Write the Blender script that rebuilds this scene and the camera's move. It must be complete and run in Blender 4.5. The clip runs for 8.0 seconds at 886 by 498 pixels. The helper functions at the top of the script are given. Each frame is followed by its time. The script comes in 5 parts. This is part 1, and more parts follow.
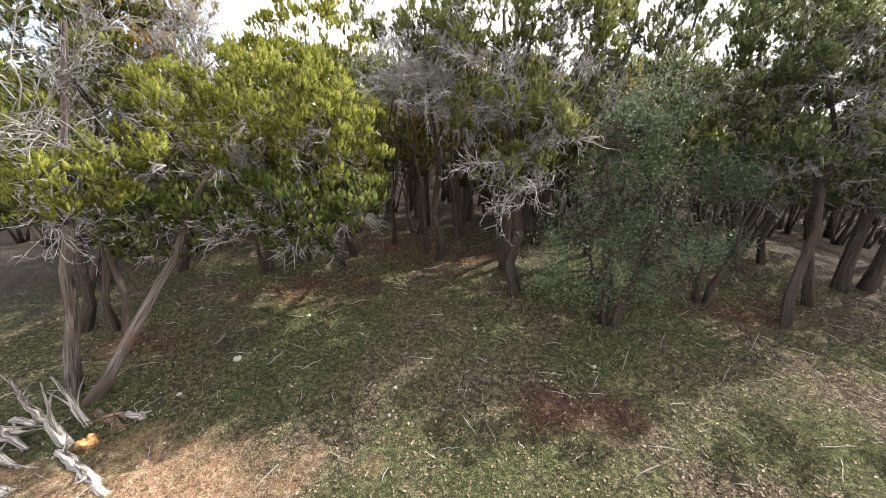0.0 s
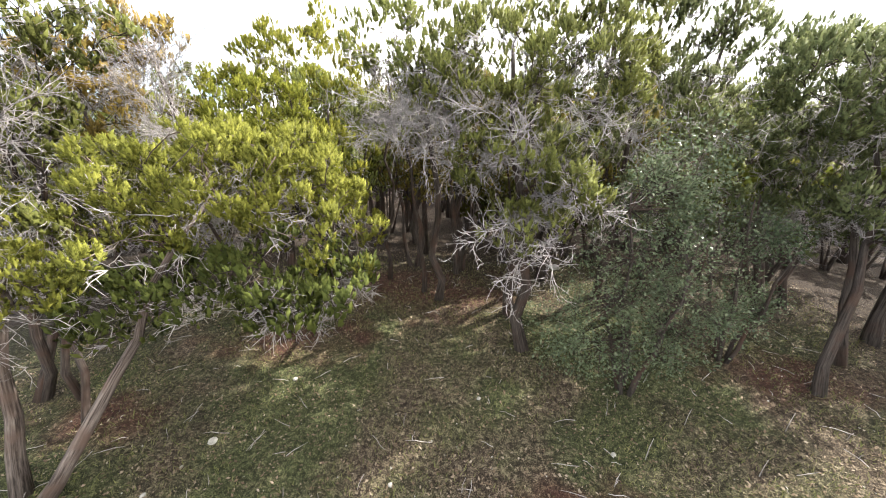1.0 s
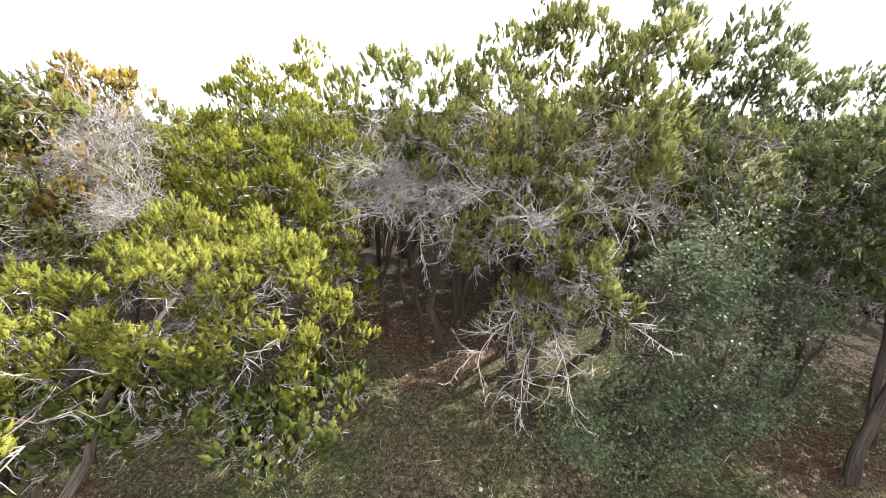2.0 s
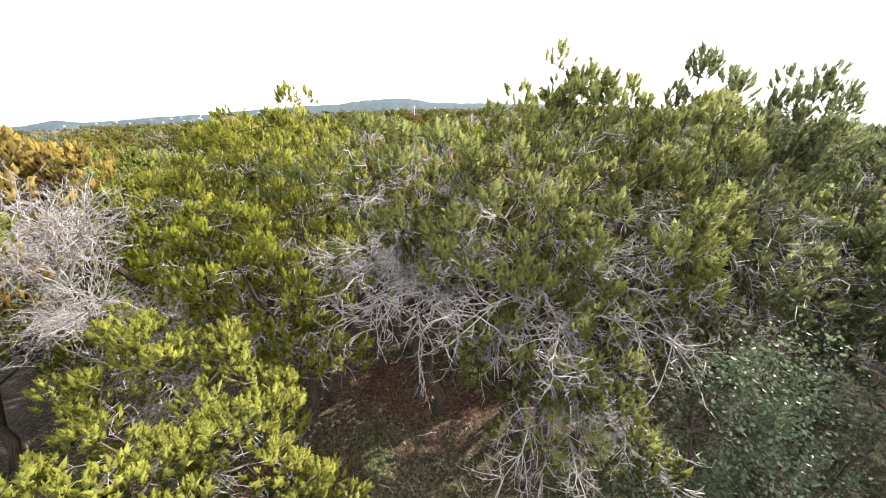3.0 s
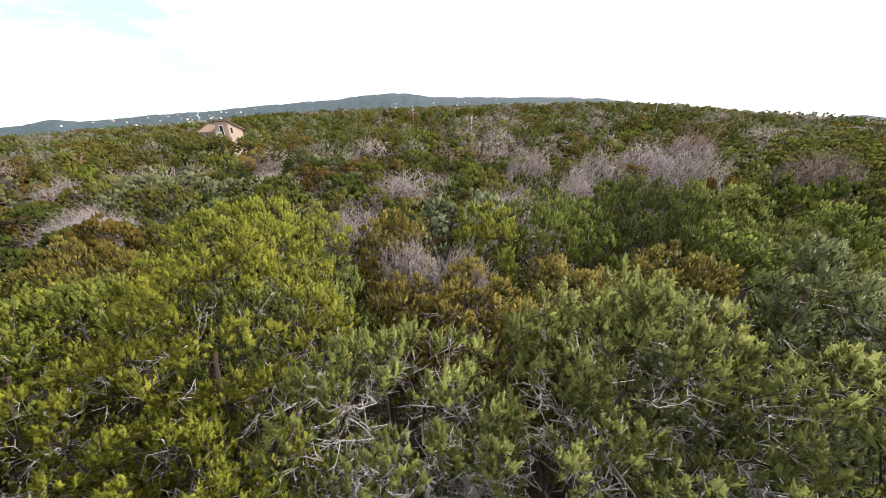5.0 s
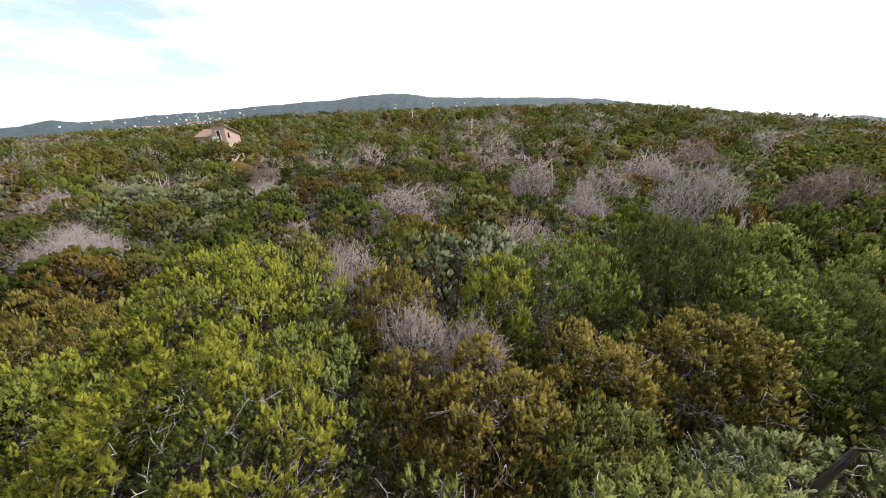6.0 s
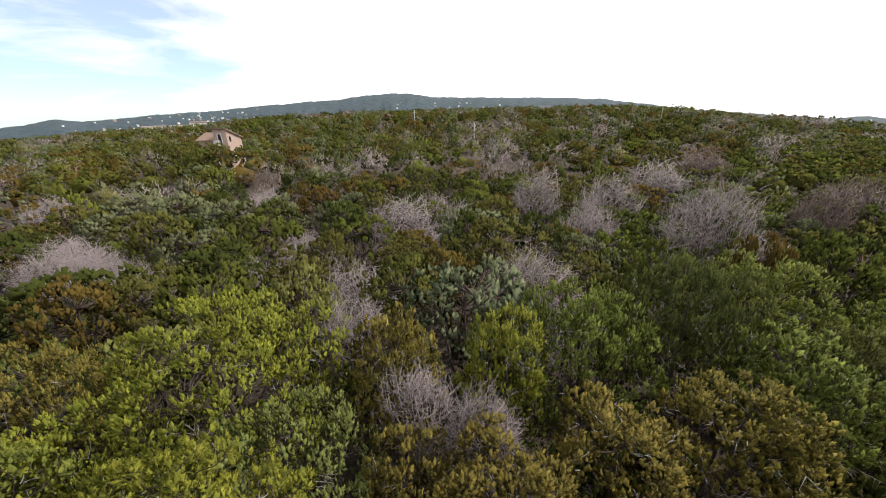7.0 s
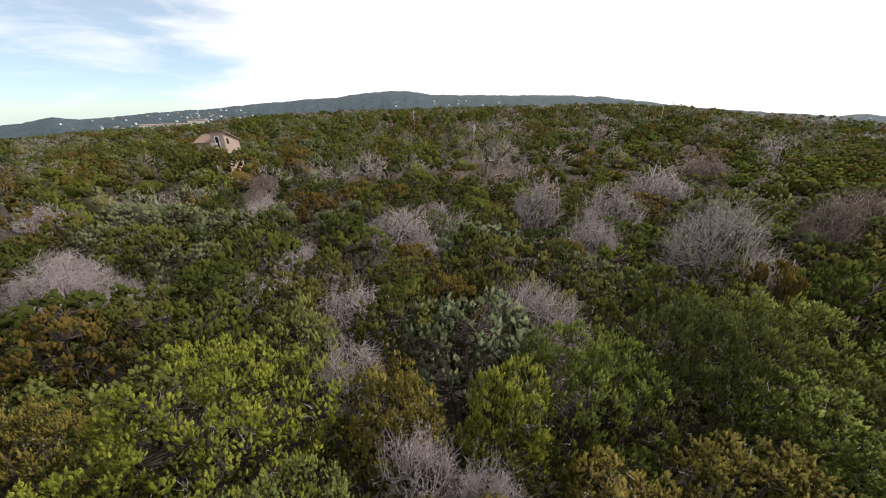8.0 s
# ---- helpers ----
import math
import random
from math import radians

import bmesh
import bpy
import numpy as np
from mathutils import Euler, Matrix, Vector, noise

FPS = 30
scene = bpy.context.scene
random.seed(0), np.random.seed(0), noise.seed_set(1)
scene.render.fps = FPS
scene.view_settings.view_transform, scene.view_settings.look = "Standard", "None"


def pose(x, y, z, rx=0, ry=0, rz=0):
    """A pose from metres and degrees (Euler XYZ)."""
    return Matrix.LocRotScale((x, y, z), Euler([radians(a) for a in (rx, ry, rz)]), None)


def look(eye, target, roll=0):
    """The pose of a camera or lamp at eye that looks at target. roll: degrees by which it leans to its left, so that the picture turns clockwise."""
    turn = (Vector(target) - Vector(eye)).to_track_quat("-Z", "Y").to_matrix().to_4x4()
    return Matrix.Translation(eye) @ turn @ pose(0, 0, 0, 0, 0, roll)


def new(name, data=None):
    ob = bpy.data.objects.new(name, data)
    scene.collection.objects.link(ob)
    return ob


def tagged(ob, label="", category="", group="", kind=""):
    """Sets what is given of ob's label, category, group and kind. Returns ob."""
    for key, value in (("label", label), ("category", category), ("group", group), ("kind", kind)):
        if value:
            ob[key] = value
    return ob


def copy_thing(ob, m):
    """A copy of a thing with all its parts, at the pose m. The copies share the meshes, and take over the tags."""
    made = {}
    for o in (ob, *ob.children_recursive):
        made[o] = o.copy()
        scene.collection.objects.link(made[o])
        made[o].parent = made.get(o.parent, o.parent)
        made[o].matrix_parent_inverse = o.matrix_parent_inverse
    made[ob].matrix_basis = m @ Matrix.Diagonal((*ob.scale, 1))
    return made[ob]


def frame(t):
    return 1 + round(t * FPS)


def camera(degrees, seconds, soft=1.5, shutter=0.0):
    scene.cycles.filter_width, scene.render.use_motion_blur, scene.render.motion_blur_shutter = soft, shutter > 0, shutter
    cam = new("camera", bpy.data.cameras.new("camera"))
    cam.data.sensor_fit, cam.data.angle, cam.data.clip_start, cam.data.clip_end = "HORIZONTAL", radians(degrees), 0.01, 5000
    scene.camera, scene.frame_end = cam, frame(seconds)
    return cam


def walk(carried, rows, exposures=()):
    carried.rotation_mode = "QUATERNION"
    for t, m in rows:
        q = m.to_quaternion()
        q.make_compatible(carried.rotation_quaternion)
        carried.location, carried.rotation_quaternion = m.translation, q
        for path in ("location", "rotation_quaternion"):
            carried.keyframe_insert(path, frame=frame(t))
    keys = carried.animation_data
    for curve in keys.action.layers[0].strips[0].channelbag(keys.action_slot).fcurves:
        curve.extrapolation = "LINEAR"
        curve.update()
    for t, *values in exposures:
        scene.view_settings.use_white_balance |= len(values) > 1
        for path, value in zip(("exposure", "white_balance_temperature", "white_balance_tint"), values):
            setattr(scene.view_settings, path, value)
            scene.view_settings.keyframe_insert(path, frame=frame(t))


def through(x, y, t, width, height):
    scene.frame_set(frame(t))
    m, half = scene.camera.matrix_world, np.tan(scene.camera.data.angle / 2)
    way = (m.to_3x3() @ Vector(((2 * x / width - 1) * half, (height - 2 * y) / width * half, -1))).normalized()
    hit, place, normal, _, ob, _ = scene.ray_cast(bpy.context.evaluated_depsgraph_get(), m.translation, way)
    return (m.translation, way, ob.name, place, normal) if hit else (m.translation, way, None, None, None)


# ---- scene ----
cam = camera(105.0, 8.0, soft=1.05)
PATH = [
    (0.0, -0.030, 0.292, 3.476, 70.57, 0.81, 0.24),
    (0.5, -0.046, 0.695, 3.801, 70.26, 0.60, 0.07),
    (1.0, -0.070, 1.091, 4.156, 69.87, 0.56, -0.14),
    (1.2, -0.080, 1.246, 4.306, 69.70, 0.51, -0.23),
    (2.3, -0.093, 2.114, 5.154, 69.27, 0.16, -0.68),
    (2.5, -0.097, 2.289, 5.324, 68.94, 0.18, -0.74),
    (3.0, -0.104, 2.720, 5.735, 68.08, 0.18, -0.76),
    (3.5, -0.119, 3.149, 6.114, 67.53, 0.41, -0.77),
    (4.0, -0.142, 3.597, 6.444, 67.40, 0.64, -0.46),
    (4.5, -0.137, 3.993, 6.802, 67.38, 0.74, -0.72),
    (5.0, -0.129, 4.371, 7.205, 67.19, 0.79, -0.96),
    (5.2, -0.133, 4.539, 7.366, 67.07, 0.80, -0.94),
    (6.3, -0.239, 5.672, 7.981, 67.23, 0.83, -1.10),
    (6.5, -0.244, 5.802, 8.108, 67.19, 0.78, -1.03),
    (7.0, -0.264, 6.099, 8.423, 67.17, 0.71, -0.74),
    (7.5, -0.264, 6.391, 8.743, 66.98, 0.68, -0.77),
    (8.0, -0.268, 6.684, 9.049, 66.80, 0.71, -0.85),
]
EXPOSURES = [(0.0, 1.31), (0.5, 1.52), (1.2, 1.74), (2.5, 1.68), (3.0, 1.5), (3.5, 1.36), (5.0, 0.75), (6.5, 0.47), (8.0, 0.09)]
walk(cam, [(r[0], pose(*r[1:])) for r in PATH], EXPOSURES)

# ---- sky, sun ----
SUN = Vector((0.615, 0.285, 0.735)).normalized()          # towards the sun
SUN_EL = math.asin(SUN.z)
SUN_AZ = math.atan2(SUN.x, SUN.y)

world = bpy.data.worlds.new("world")
scene.world = world
world.use_nodes = True
wt = world.node_tree
wt.nodes.clear()


def wnode(kind, **kw):
    n = wt.nodes.new(kind)
    for k, v in kw.items():
        n.inputs[k].default_value = v
    return n


sky = wt.nodes.new("ShaderNodeTexSky")
sky.air_density, sky.dust_density, sky.ozone_density, sky.altitude = 0.8, 0.1, 2.0, 300
sky.sky_type, sky.sun_disc, sky.sun_elevation, sky.sun_rotation = "NISHITA", False, SUN_EL, SUN_AZ
sky_bg = wnode("ShaderNodeBackground", Strength=0.12)
cool = wt.nodes.new("ShaderNodeMix")
cool.data_type, cool.blend_type = "RGBA", "MULTIPLY"
cool.inputs[0].default_value, cool.inputs[7].default_value = 1.0, (0.78, 1.0, 1.08, 1)
wt.links.new(sky.outputs[0], cool.inputs[6])
wt.links.new(cool.outputs[2], sky_bg.inputs["Color"])
cloud_bg = wnode("ShaderNodeBackground", Color=(1.0, 0.995, 0.99, 1), Strength=1.12)
coord = wt.nodes.new("ShaderNodeTexCoord")
stretch = wt.nodes.new("ShaderNodeMapping")
stretch.inputs["Scale"].default_value = (2.0, 2.0, 9.0)
wt.links.new(coord.outputs["Generated"], stretch.inputs["Vector"])
puffs = wnode("ShaderNodeTexNoise", Scale=2.2, Detail=7.0, Roughness=0.55, Distortion=0.3)
wt.links.new(stretch.outputs[0], puffs.inputs["Vector"])
split = wt.nodes.new("ShaderNodeSeparateXYZ")
wt.links.new(coord.outputs["Generated"], split.inputs[0])
# the cloud sheet thins out towards the west
west = wt.nodes.new("ShaderNodeMapRange")
for k, v in (("From Min", -0.60), ("From Max", -0.25), ("To Min", 0.0), ("To Max", 0.6)):
    west.inputs[k].default_value = v
wt.links.new(split.outputs["X"], west.inputs["Value"])
add = wt.nodes.new("ShaderNodeMath")
add.operation = "ADD"
wt.links.new(puffs.outputs["Fac"], add.inputs[0])
wt.links.new(west.outputs[0], add.inputs[1])
cover = wt.nodes.new("ShaderNodeMapRange")
for k, v in (("From Min", 0.50), ("From Max", 0.84), ("To Min", 0.32), ("To Max", 1.0)):
    cover.inputs[k].default_value = v
wt.links.new(add.outputs[0], cover.inputs["Value"])
mix = wt.nodes.new("ShaderNodeMixShader")
wt.links.new(cover.outputs[0], mix.inputs[0])
wt.links.new(sky_bg.outputs[0], mix.inputs[1])
wt.links.new(cloud_bg.outputs[0], mix.inputs[2])
wout = wt.nodes.new("ShaderNodeOutputWorld")
wt.links.new(mix.outputs[0], wout.inputs[0])

lamp = bpy.data.lights.new("sun", "SUN")
lamp.energy, lamp.angle, lamp.color = 4.5, radians(0.6), (1.0, 0.95, 0.86)
sun = new("sun", lamp)
sun.matrix_world = look(SUN * 300, (0, 0, 0))


# ---- materials ----
def mat(name, rough=0.8):
    m = bpy.data.materials.new(name)
    m.use_nodes = True
    t = m.node_tree
    b = t.nodes["Principled BSDF"]
    b.inputs["Roughness"].default_value = rough
    b.inputs["Specular IOR Level"].default_value = 0.25
    return m, t, b


def ramp(t, source, stops):
    r = t.nodes.new("ShaderNodeValToRGB")
    while len(r.color_ramp.elements) < len(stops):
        r.color_ramp.elements.new(0.5)
    for e, (p, c) in zip(r.color_ramp.elements, stops):
        e.position, e.color = p, (*c, 1)
    t.links.new(source, r.inputs[0])
    return r


def noise_tex(t, scale, detail=4.0, vector=None, rough=0.55):
    n = t.nodes.new("ShaderNodeTexNoise")
    n.inputs["Scale"].default_value, n.inputs["Detail"].default_value, n.inputs["Roughness"].default_value = scale, detail, rough
    if vector is not None:
        t.links.new(vector, n.inputs["Vector"])
    return n


def mixed(t, fac, a, b, how="MIX"):
    m = t.nodes.new("ShaderNodeMix")
    m.data_type, m.blend_type = "RGBA", how
    for socket, v in ((m.inputs[0], fac), (m.inputs[6], a), (m.inputs[7], b)):
        if isinstance(v, bpy.types.NodeSocket):
            t.links.new(v, socket)
        else:
            socket.default_value = v if isinstance(v, float) else (*v, 1)
    return m.outputs[2]


def bump(t, b, height, strength, distance=0.02):
    n = t.nodes.new("ShaderNodeBump")
    n.inputs["Strength"].default_value, n.inputs["Distance"].default_value = strength, distance
    t.links.new(height, n.inputs["Height"])
    t.links.new(n.outputs[0], b.inputs["Normal"])


def position(t):
    return t.nodes.new("ShaderNodeNewGeometry").outputs["Position"]


def leaf_mat(name, dark, mid, light, through=0.54, gloss=0.12, rough=0.55, single=0.34, grain=3.2):
    """Foliage: each spray has its own shade, each tree its own cast, and light passes through."""
    m, t, b = mat(name, rough)
    b.inputs["Specular IOR Level"].default_value = gloss
    g = t.nodes.new("ShaderNodeNewGeometry")
    info = t.nodes.new("ShaderNodeObjectInfo")
    patch = noise_tex(t, grain, 3.0, g.outputs["Position"])
    s = t.nodes.new("ShaderNodeMath")
    s.operation = "MULTIPLY_ADD"
    s.inputs[1].default_value = single
    t.links.new(g.outputs["Random Per Island"], s.inputs[0])
    s2 = t.nodes.new("ShaderNodeMath")
    s2.operation = "MULTIPLY"
    s2.inputs[1].default_value = 1 - single
    t.links.new(patch.outputs["Fac"], s2.inputs[0])
    t.links.new(s2.outputs[0], s.inputs[2])
    shade = ramp(t, s.outputs[0], [(0.2, dark), (0.5, mid), (0.85, light)])
    hue = t.nodes.new("ShaderNodeHueSaturation")
    vary = t.nodes.new("ShaderNodeMapRange")
    vary.inputs["To Min"].default_value, vary.inputs["To Max"].default_value = 0.487, 0.506
    t.links.new(info.outputs["Random"], vary.inputs["Value"])
    t.links.new(vary.outputs[0], hue.inputs["Hue"])
    t.links.new(shade.outputs[0], hue.inputs["Color"])
    t.links.new(hue.outputs[0], b.inputs["Base Color"])
    tr = t.nodes.new("ShaderNodeBsdfTranslucent")
    t.links.new(hue.outputs[0], tr.inputs["Color"])
    ms = t.nodes.new("ShaderNodeMixShader")
    ms.inputs[0].default_value = through
    t.links.new(b.outputs[0], ms.inputs[1])
    t.links.new(tr.outputs[0], ms.inputs[2])
    t.links.new(ms.outputs[0], t.nodes["Material Output"].inputs["Surface"])
    return m


def bark_mat(name, dark, light, scale=9.0, red=None, rough=0.9, depth=0.7):
    """Fibrous strips that run along the wood."""
    m, t, b = mat(name, rough)
    co = t.nodes.new("ShaderNodeAttribute")
    co.attribute_name = "grain"
    mp = t.nodes.new("ShaderNodeMapping")
    mp.inputs["Scale"].default_value = (5.0, 5.0, 0.35)
    t.links.new(co.outputs["Vector"], mp.inputs["Vector"])
    strips = noise_tex(t, scale, 6.0, mp.outputs[0], 0.65)
    r = ramp(t, strips.outputs["Fac"], [(0.38, dark), (0.64, light)])
    col = r.outputs[0]
    if red:
        blot = noise_tex(t, 2.3, 3.0, co.outputs["Vector"])
        f = ramp(t, blot.outputs["Fac"], [(0.48, (0, 0, 0)), (0.66, (1, 1, 1))])
        col = mixed(t, f.outputs[0], col, red)
    t.links.new(col, b.inputs["Base Color"])
    bump(t, b, strips.outputs["Fac"], depth, 0.02)
    return m


LEAF_GREEN = leaf_mat("cedar_leaf_green", (0.042, 0.055, 0.011), (0.158, 0.19, 0.036), (0.33, 0.362, 0.076))
LEAF_BRIGHT = leaf_mat("cedar_leaf_yellow_green", (0.0489, 0.0595, 0.0078), (0.2181, 0.2372, 0.0333), (0.4371, 0.4464, 0.0706))
LEAF_OLIVE = leaf_mat("cedar_leaf_olive", (0.050, 0.053, 0.016), (0.172, 0.180, 0.050), (0.315, 0.325, 0.092))
LEAF_DUSTY = leaf_mat("cedar_leaf_dusty_olive", (0.054, 0.0603, 0.0192), (0.1962, 0.2178, 0.064), (0.3645, 0.4005, 0.116))
# olive foliage made darker for the backlit, shaded sides of the right-hand cedars
LEAF_SHADED = leaf_mat("cedar_leaf_shaded_green", (0.046, 0.056, 0.024), (0.156, 0.178, 0.072), (0.30, 0.332, 0.136), 0.42)
LEAF_RUST = leaf_mat("cedar_leaf_rust", (0.046, 0.043, 0.01), (0.192, 0.166, 0.036), (0.42, 0.355, 0.074))
LEAF_DEEP = leaf_mat("cedar_leaf_deep_green", (0.028, 0.036, 0.010), (0.110, 0.131, 0.032), (0.240, 0.258, 0.070))
LEAF_GREY = leaf_mat("oak_leaf_grey_green", (0.045, 0.056, 0.030), (0.147, 0.168, 0.089), (0.300, 0.324, 0.180))
LEAF_GOLD = leaf_mat("cedar_leaf_golden", (0.0489, 0.0537, 0.0114), (0.24, 0.2467, 0.0475), (0.4583, 0.4501, 0.0969))
LEAF_AMBER = leaf_mat("cedar_leaf_amber", (0.074, 0.059, 0.015), (0.302, 0.236, 0.054), (0.552, 0.442, 0.110))
LEAF_OAK = leaf_mat("oak_leaf", (0.036, 0.053, 0.028), (0.100, 0.134, 0.071), (0.26, 0.305, 0.185), 0.45, 0.45, 0.34)
# whole crowns far off: thick foliage that lets little light through
WOODS_GREEN = leaf_mat("woods_green", (0.023, 0.0276, 0.0069), (0.0586, 0.0701, 0.0149), (0.1046, 0.1173, 0.0264), 0.15, 0.0, 0.9, single=0.2, grain=0.8)
WOODS_OLIVE = leaf_mat("woods_olive", (0.0253, 0.0264, 0.008), (0.0713, 0.0701, 0.0184), (0.1242, 0.1173, 0.0333), 0.15, 0.0, 0.9, single=0.2, grain=0.8)
WOODS_DEEP = leaf_mat("woods_deep_green", (0.0149, 0.0207, 0.0069), (0.0379, 0.0471, 0.0115), (0.0713, 0.0805, 0.023), 0.15, 0.0, 0.9, single=0.2, grain=0.8)
WOODS_RUST = leaf_mat("woods_rust", (0.031, 0.0242, 0.0069), (0.0839, 0.0609, 0.0161), (0.1426, 0.1023, 0.0264), 0.15, 0.0, 0.9, single=0.2, grain=0.8)
WOODS_GREY = leaf_mat("woods_grey_green", (0.0385, 0.0438, 0.0227), (0.0963, 0.1067, 0.0542), (0.1715, 0.1785, 0.091), 0.15, 0.0, 0.9, single=0.2, grain=0.8)
WOODS_BRIGHT = leaf_mat("woods_yellow_green", (0.0276, 0.0345, 0.0069), (0.0782, 0.0897, 0.0161), (0.1426, 0.1495, 0.031), 0.15, 0.0, 0.9, single=0.2, grain=0.8)
BARK = bark_mat("cedar_bark", (0.022, 0.017, 0.014), (0.095, 0.076, 0.066), 9.0, (0.070, 0.043, 0.032))
BARK_PALE = bark_mat("cedar_bark_pale", (0.035, 0.026, 0.022), (0.23, 0.19, 0.168), 8.0, (0.13, 0.09, 0.072))
TWIG_DEAD = bark_mat("dead_twig", (0.22, 0.195, 0.188), (0.56, 0.52, 0.51), 14.0)
TWIG_BARE = bark_mat("bare_twig", (0.15, 0.122, 0.122), (0.35, 0.295, 0.295), 14.0)
TWIG_RED = bark_mat("bare_twig_reddish", (0.085, 0.06, 0.053), (0.20, 0.143, 0.127), 14.0)


def ground_mat():
    m, t, b = mat("ground", 0.95)
    p = position(t)
    coarse = noise_tex(t, 16.0, 8.0, p, 0.7)
    tiny = noise_tex(t, 75.0, 3.0, p, 0.6)
    both = t.nodes.new("ShaderNodeMix")
    both.data_type = "FLOAT"
    both.inputs[0].default_value = 0.5
    t.links.new(coarse.outputs["Fac"], both.inputs[2])
    t.links.new(tiny.outputs["Fac"], both.inputs[3])
    stretch_ = t.nodes.new("ShaderNodeMapRange")
    stretch_.inputs["From Min"].default_value, stretch_.inputs["From Max"].default_value = 0.28, 0.72
    t.links.new(both.outputs[0], stretch_.inputs["Value"])
    fine = stretch_
    litter = ramp(t, fine.outputs[0], [(0.30, (0.018, 0.012, 0.008)), (0.50, (0.058, 0.042, 0.029)), (0.74, (0.27, 0.218, 0.152))])
    grass = ramp(t, fine.outputs[0], [(0.28, (0.014, 0.018, 0.007)), (0.52, (0.047, 0.058, 0.020)), (0.76, (0.17, 0.182, 0.080))])
    soil = ramp(t, fine.outputs[0], [(0.28, (0.024, 0.011, 0.008)), (0.55, (0.075, 0.034, 0.024)), (0.80, (0.20, 0.112, 0.078))])
    big = noise_tex(t, 0.55, 5.0, p, 0.6)
    gmask = ramp(t, big.outputs["Fac"], [(0.40, (0, 0, 0)), (0.55, (0.88, 0.88, 0.88))])
    col = mixed(t, gmask.outputs[0], litter.outputs[0], grass.outputs[0])
    wob = noise_tex(t, 1.6, 4.0, p)
    # bare red soil shows through in a few worn places; deep shade darkens its colour too
    for (x, y, rx, ry) in ((-2.6, 6.1, 1.5, 0.6), (1.4, 3.3, 0.8, 0.45), (-0.2, 7.8, 2.2, 1.1), (-4.6, 4.6, 0.9, 0.4), (5.2, 5.2, 1.2, 0.5)):
        sub = t.nodes.new("ShaderNodeVectorMath")
        sub.operation = "SUBTRACT"
        t.links.new(p, sub.inputs[0])
        sub.inputs[1].default_value = (x, y, 0)
        sc = t.nodes.new("ShaderNodeVectorMath")
        sc.operation = "MULTIPLY"
        t.links.new(sub.outputs[0], sc.inputs[0])
        sc.inputs[1].default_value = (1 / rx, 1 / ry, 0)
        ln = t.nodes.new("ShaderNodeVectorMath")
        ln.operation = "LENGTH"
        t.links.new(sc.outputs[0], ln.inputs[0])
        ma = t.nodes.new("ShaderNodeMath")
        ma.operation = "MULTIPLY_ADD"
        t.links.new(wob.outputs["Fac"], ma.inputs[0])
        ma.inputs[1].default_value = 2.6
        t.links.new(ln.outputs["Value"], ma.inputs[2])
        rng = t.nodes.new("ShaderNodeMapRange")
        rng.inputs["From Min"].default_value, rng.inputs["From Max"].default_value, rng.inputs["To Max"].default_value = 2.5, 1.6, 0.95
        t.links.new(ma.outputs[0], rng.inputs["Value"])
        col = mixed(t, rng.outputs[0], col, soil.outputs[0])
    # pale sand worn bare beside the twin-stemmed cedar
    sand = ramp(t, fine.outputs[0], [(0.25, (0.14, 0.075, 0.045)), (0.5, (0.36, 0.21, 0.135)), (0.75, (0.56, 0.41, 0.30))])
    sub = t.nodes.new("ShaderNodeVectorMath")
    sub.operation = "SUBTRACT"
    t.links.new(p, sub.inputs[0])
    sub.inputs[1].default_value = (-2.75, 2.4, 0)
    sc = t.nodes.new("ShaderNodeVectorMath")
    sc.operation = "MULTIPLY"
    t.links.new(sub.outputs[0], sc.inputs[0])
    sc.inputs[1].default_value = (1 / 1.5, 1 / 0.65, 0)
    ln = t.nodes.new("ShaderNodeVectorMath")
    ln.operation = "LENGTH"
    t.links.new(sc.outputs[0], ln.inputs[0])
    ma = t.nodes.new("ShaderNodeMath")
    ma.operation = "MULTIPLY_ADD"
    t.links.new(wob.outputs["Fac"], ma.inputs[0])
    ma.inputs[1].default_value = 2.6
    t.links.new(ln.outputs["Value"], ma.inputs[2])
    edge = t.nodes.new("ShaderNodeMapRange")
    edge.inputs["From Min"].default_value, edge.inputs["From Max"].default_value, edge.inputs["To Max"].default_value = 2.5, 1.6, 0.95
    t.links.new(ma.outputs[0], edge.inputs["Value"])
    col = mixed(t, edge.outputs[0], col, sand.outputs[0])
    # needle litter under the trees all round, its colour darkened for the shade between them
    shaded_duff = ramp(t, fine.outputs[0], [(0.28, (0.016, 0.011, 0.008)), (0.52, (0.042, 0.030, 0.022)), (0.78, (0.12, 0.092, 0.068))])
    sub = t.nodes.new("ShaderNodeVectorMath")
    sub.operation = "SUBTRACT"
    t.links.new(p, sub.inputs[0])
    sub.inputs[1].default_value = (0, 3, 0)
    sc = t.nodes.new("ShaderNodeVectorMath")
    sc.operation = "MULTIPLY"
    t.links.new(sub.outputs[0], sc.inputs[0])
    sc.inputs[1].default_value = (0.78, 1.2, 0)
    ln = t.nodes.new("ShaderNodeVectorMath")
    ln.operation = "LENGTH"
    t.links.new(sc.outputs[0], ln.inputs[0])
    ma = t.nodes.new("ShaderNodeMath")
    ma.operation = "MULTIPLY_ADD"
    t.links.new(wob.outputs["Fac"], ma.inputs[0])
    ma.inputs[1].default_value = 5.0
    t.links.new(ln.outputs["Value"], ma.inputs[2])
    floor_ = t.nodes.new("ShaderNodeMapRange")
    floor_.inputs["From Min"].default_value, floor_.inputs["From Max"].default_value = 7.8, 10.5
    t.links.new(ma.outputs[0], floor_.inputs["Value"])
    col = mixed(t, floor_.outputs[0], col, shaded_duff.outputs[0])
    t.links.new(col, b.inputs["Base Color"])
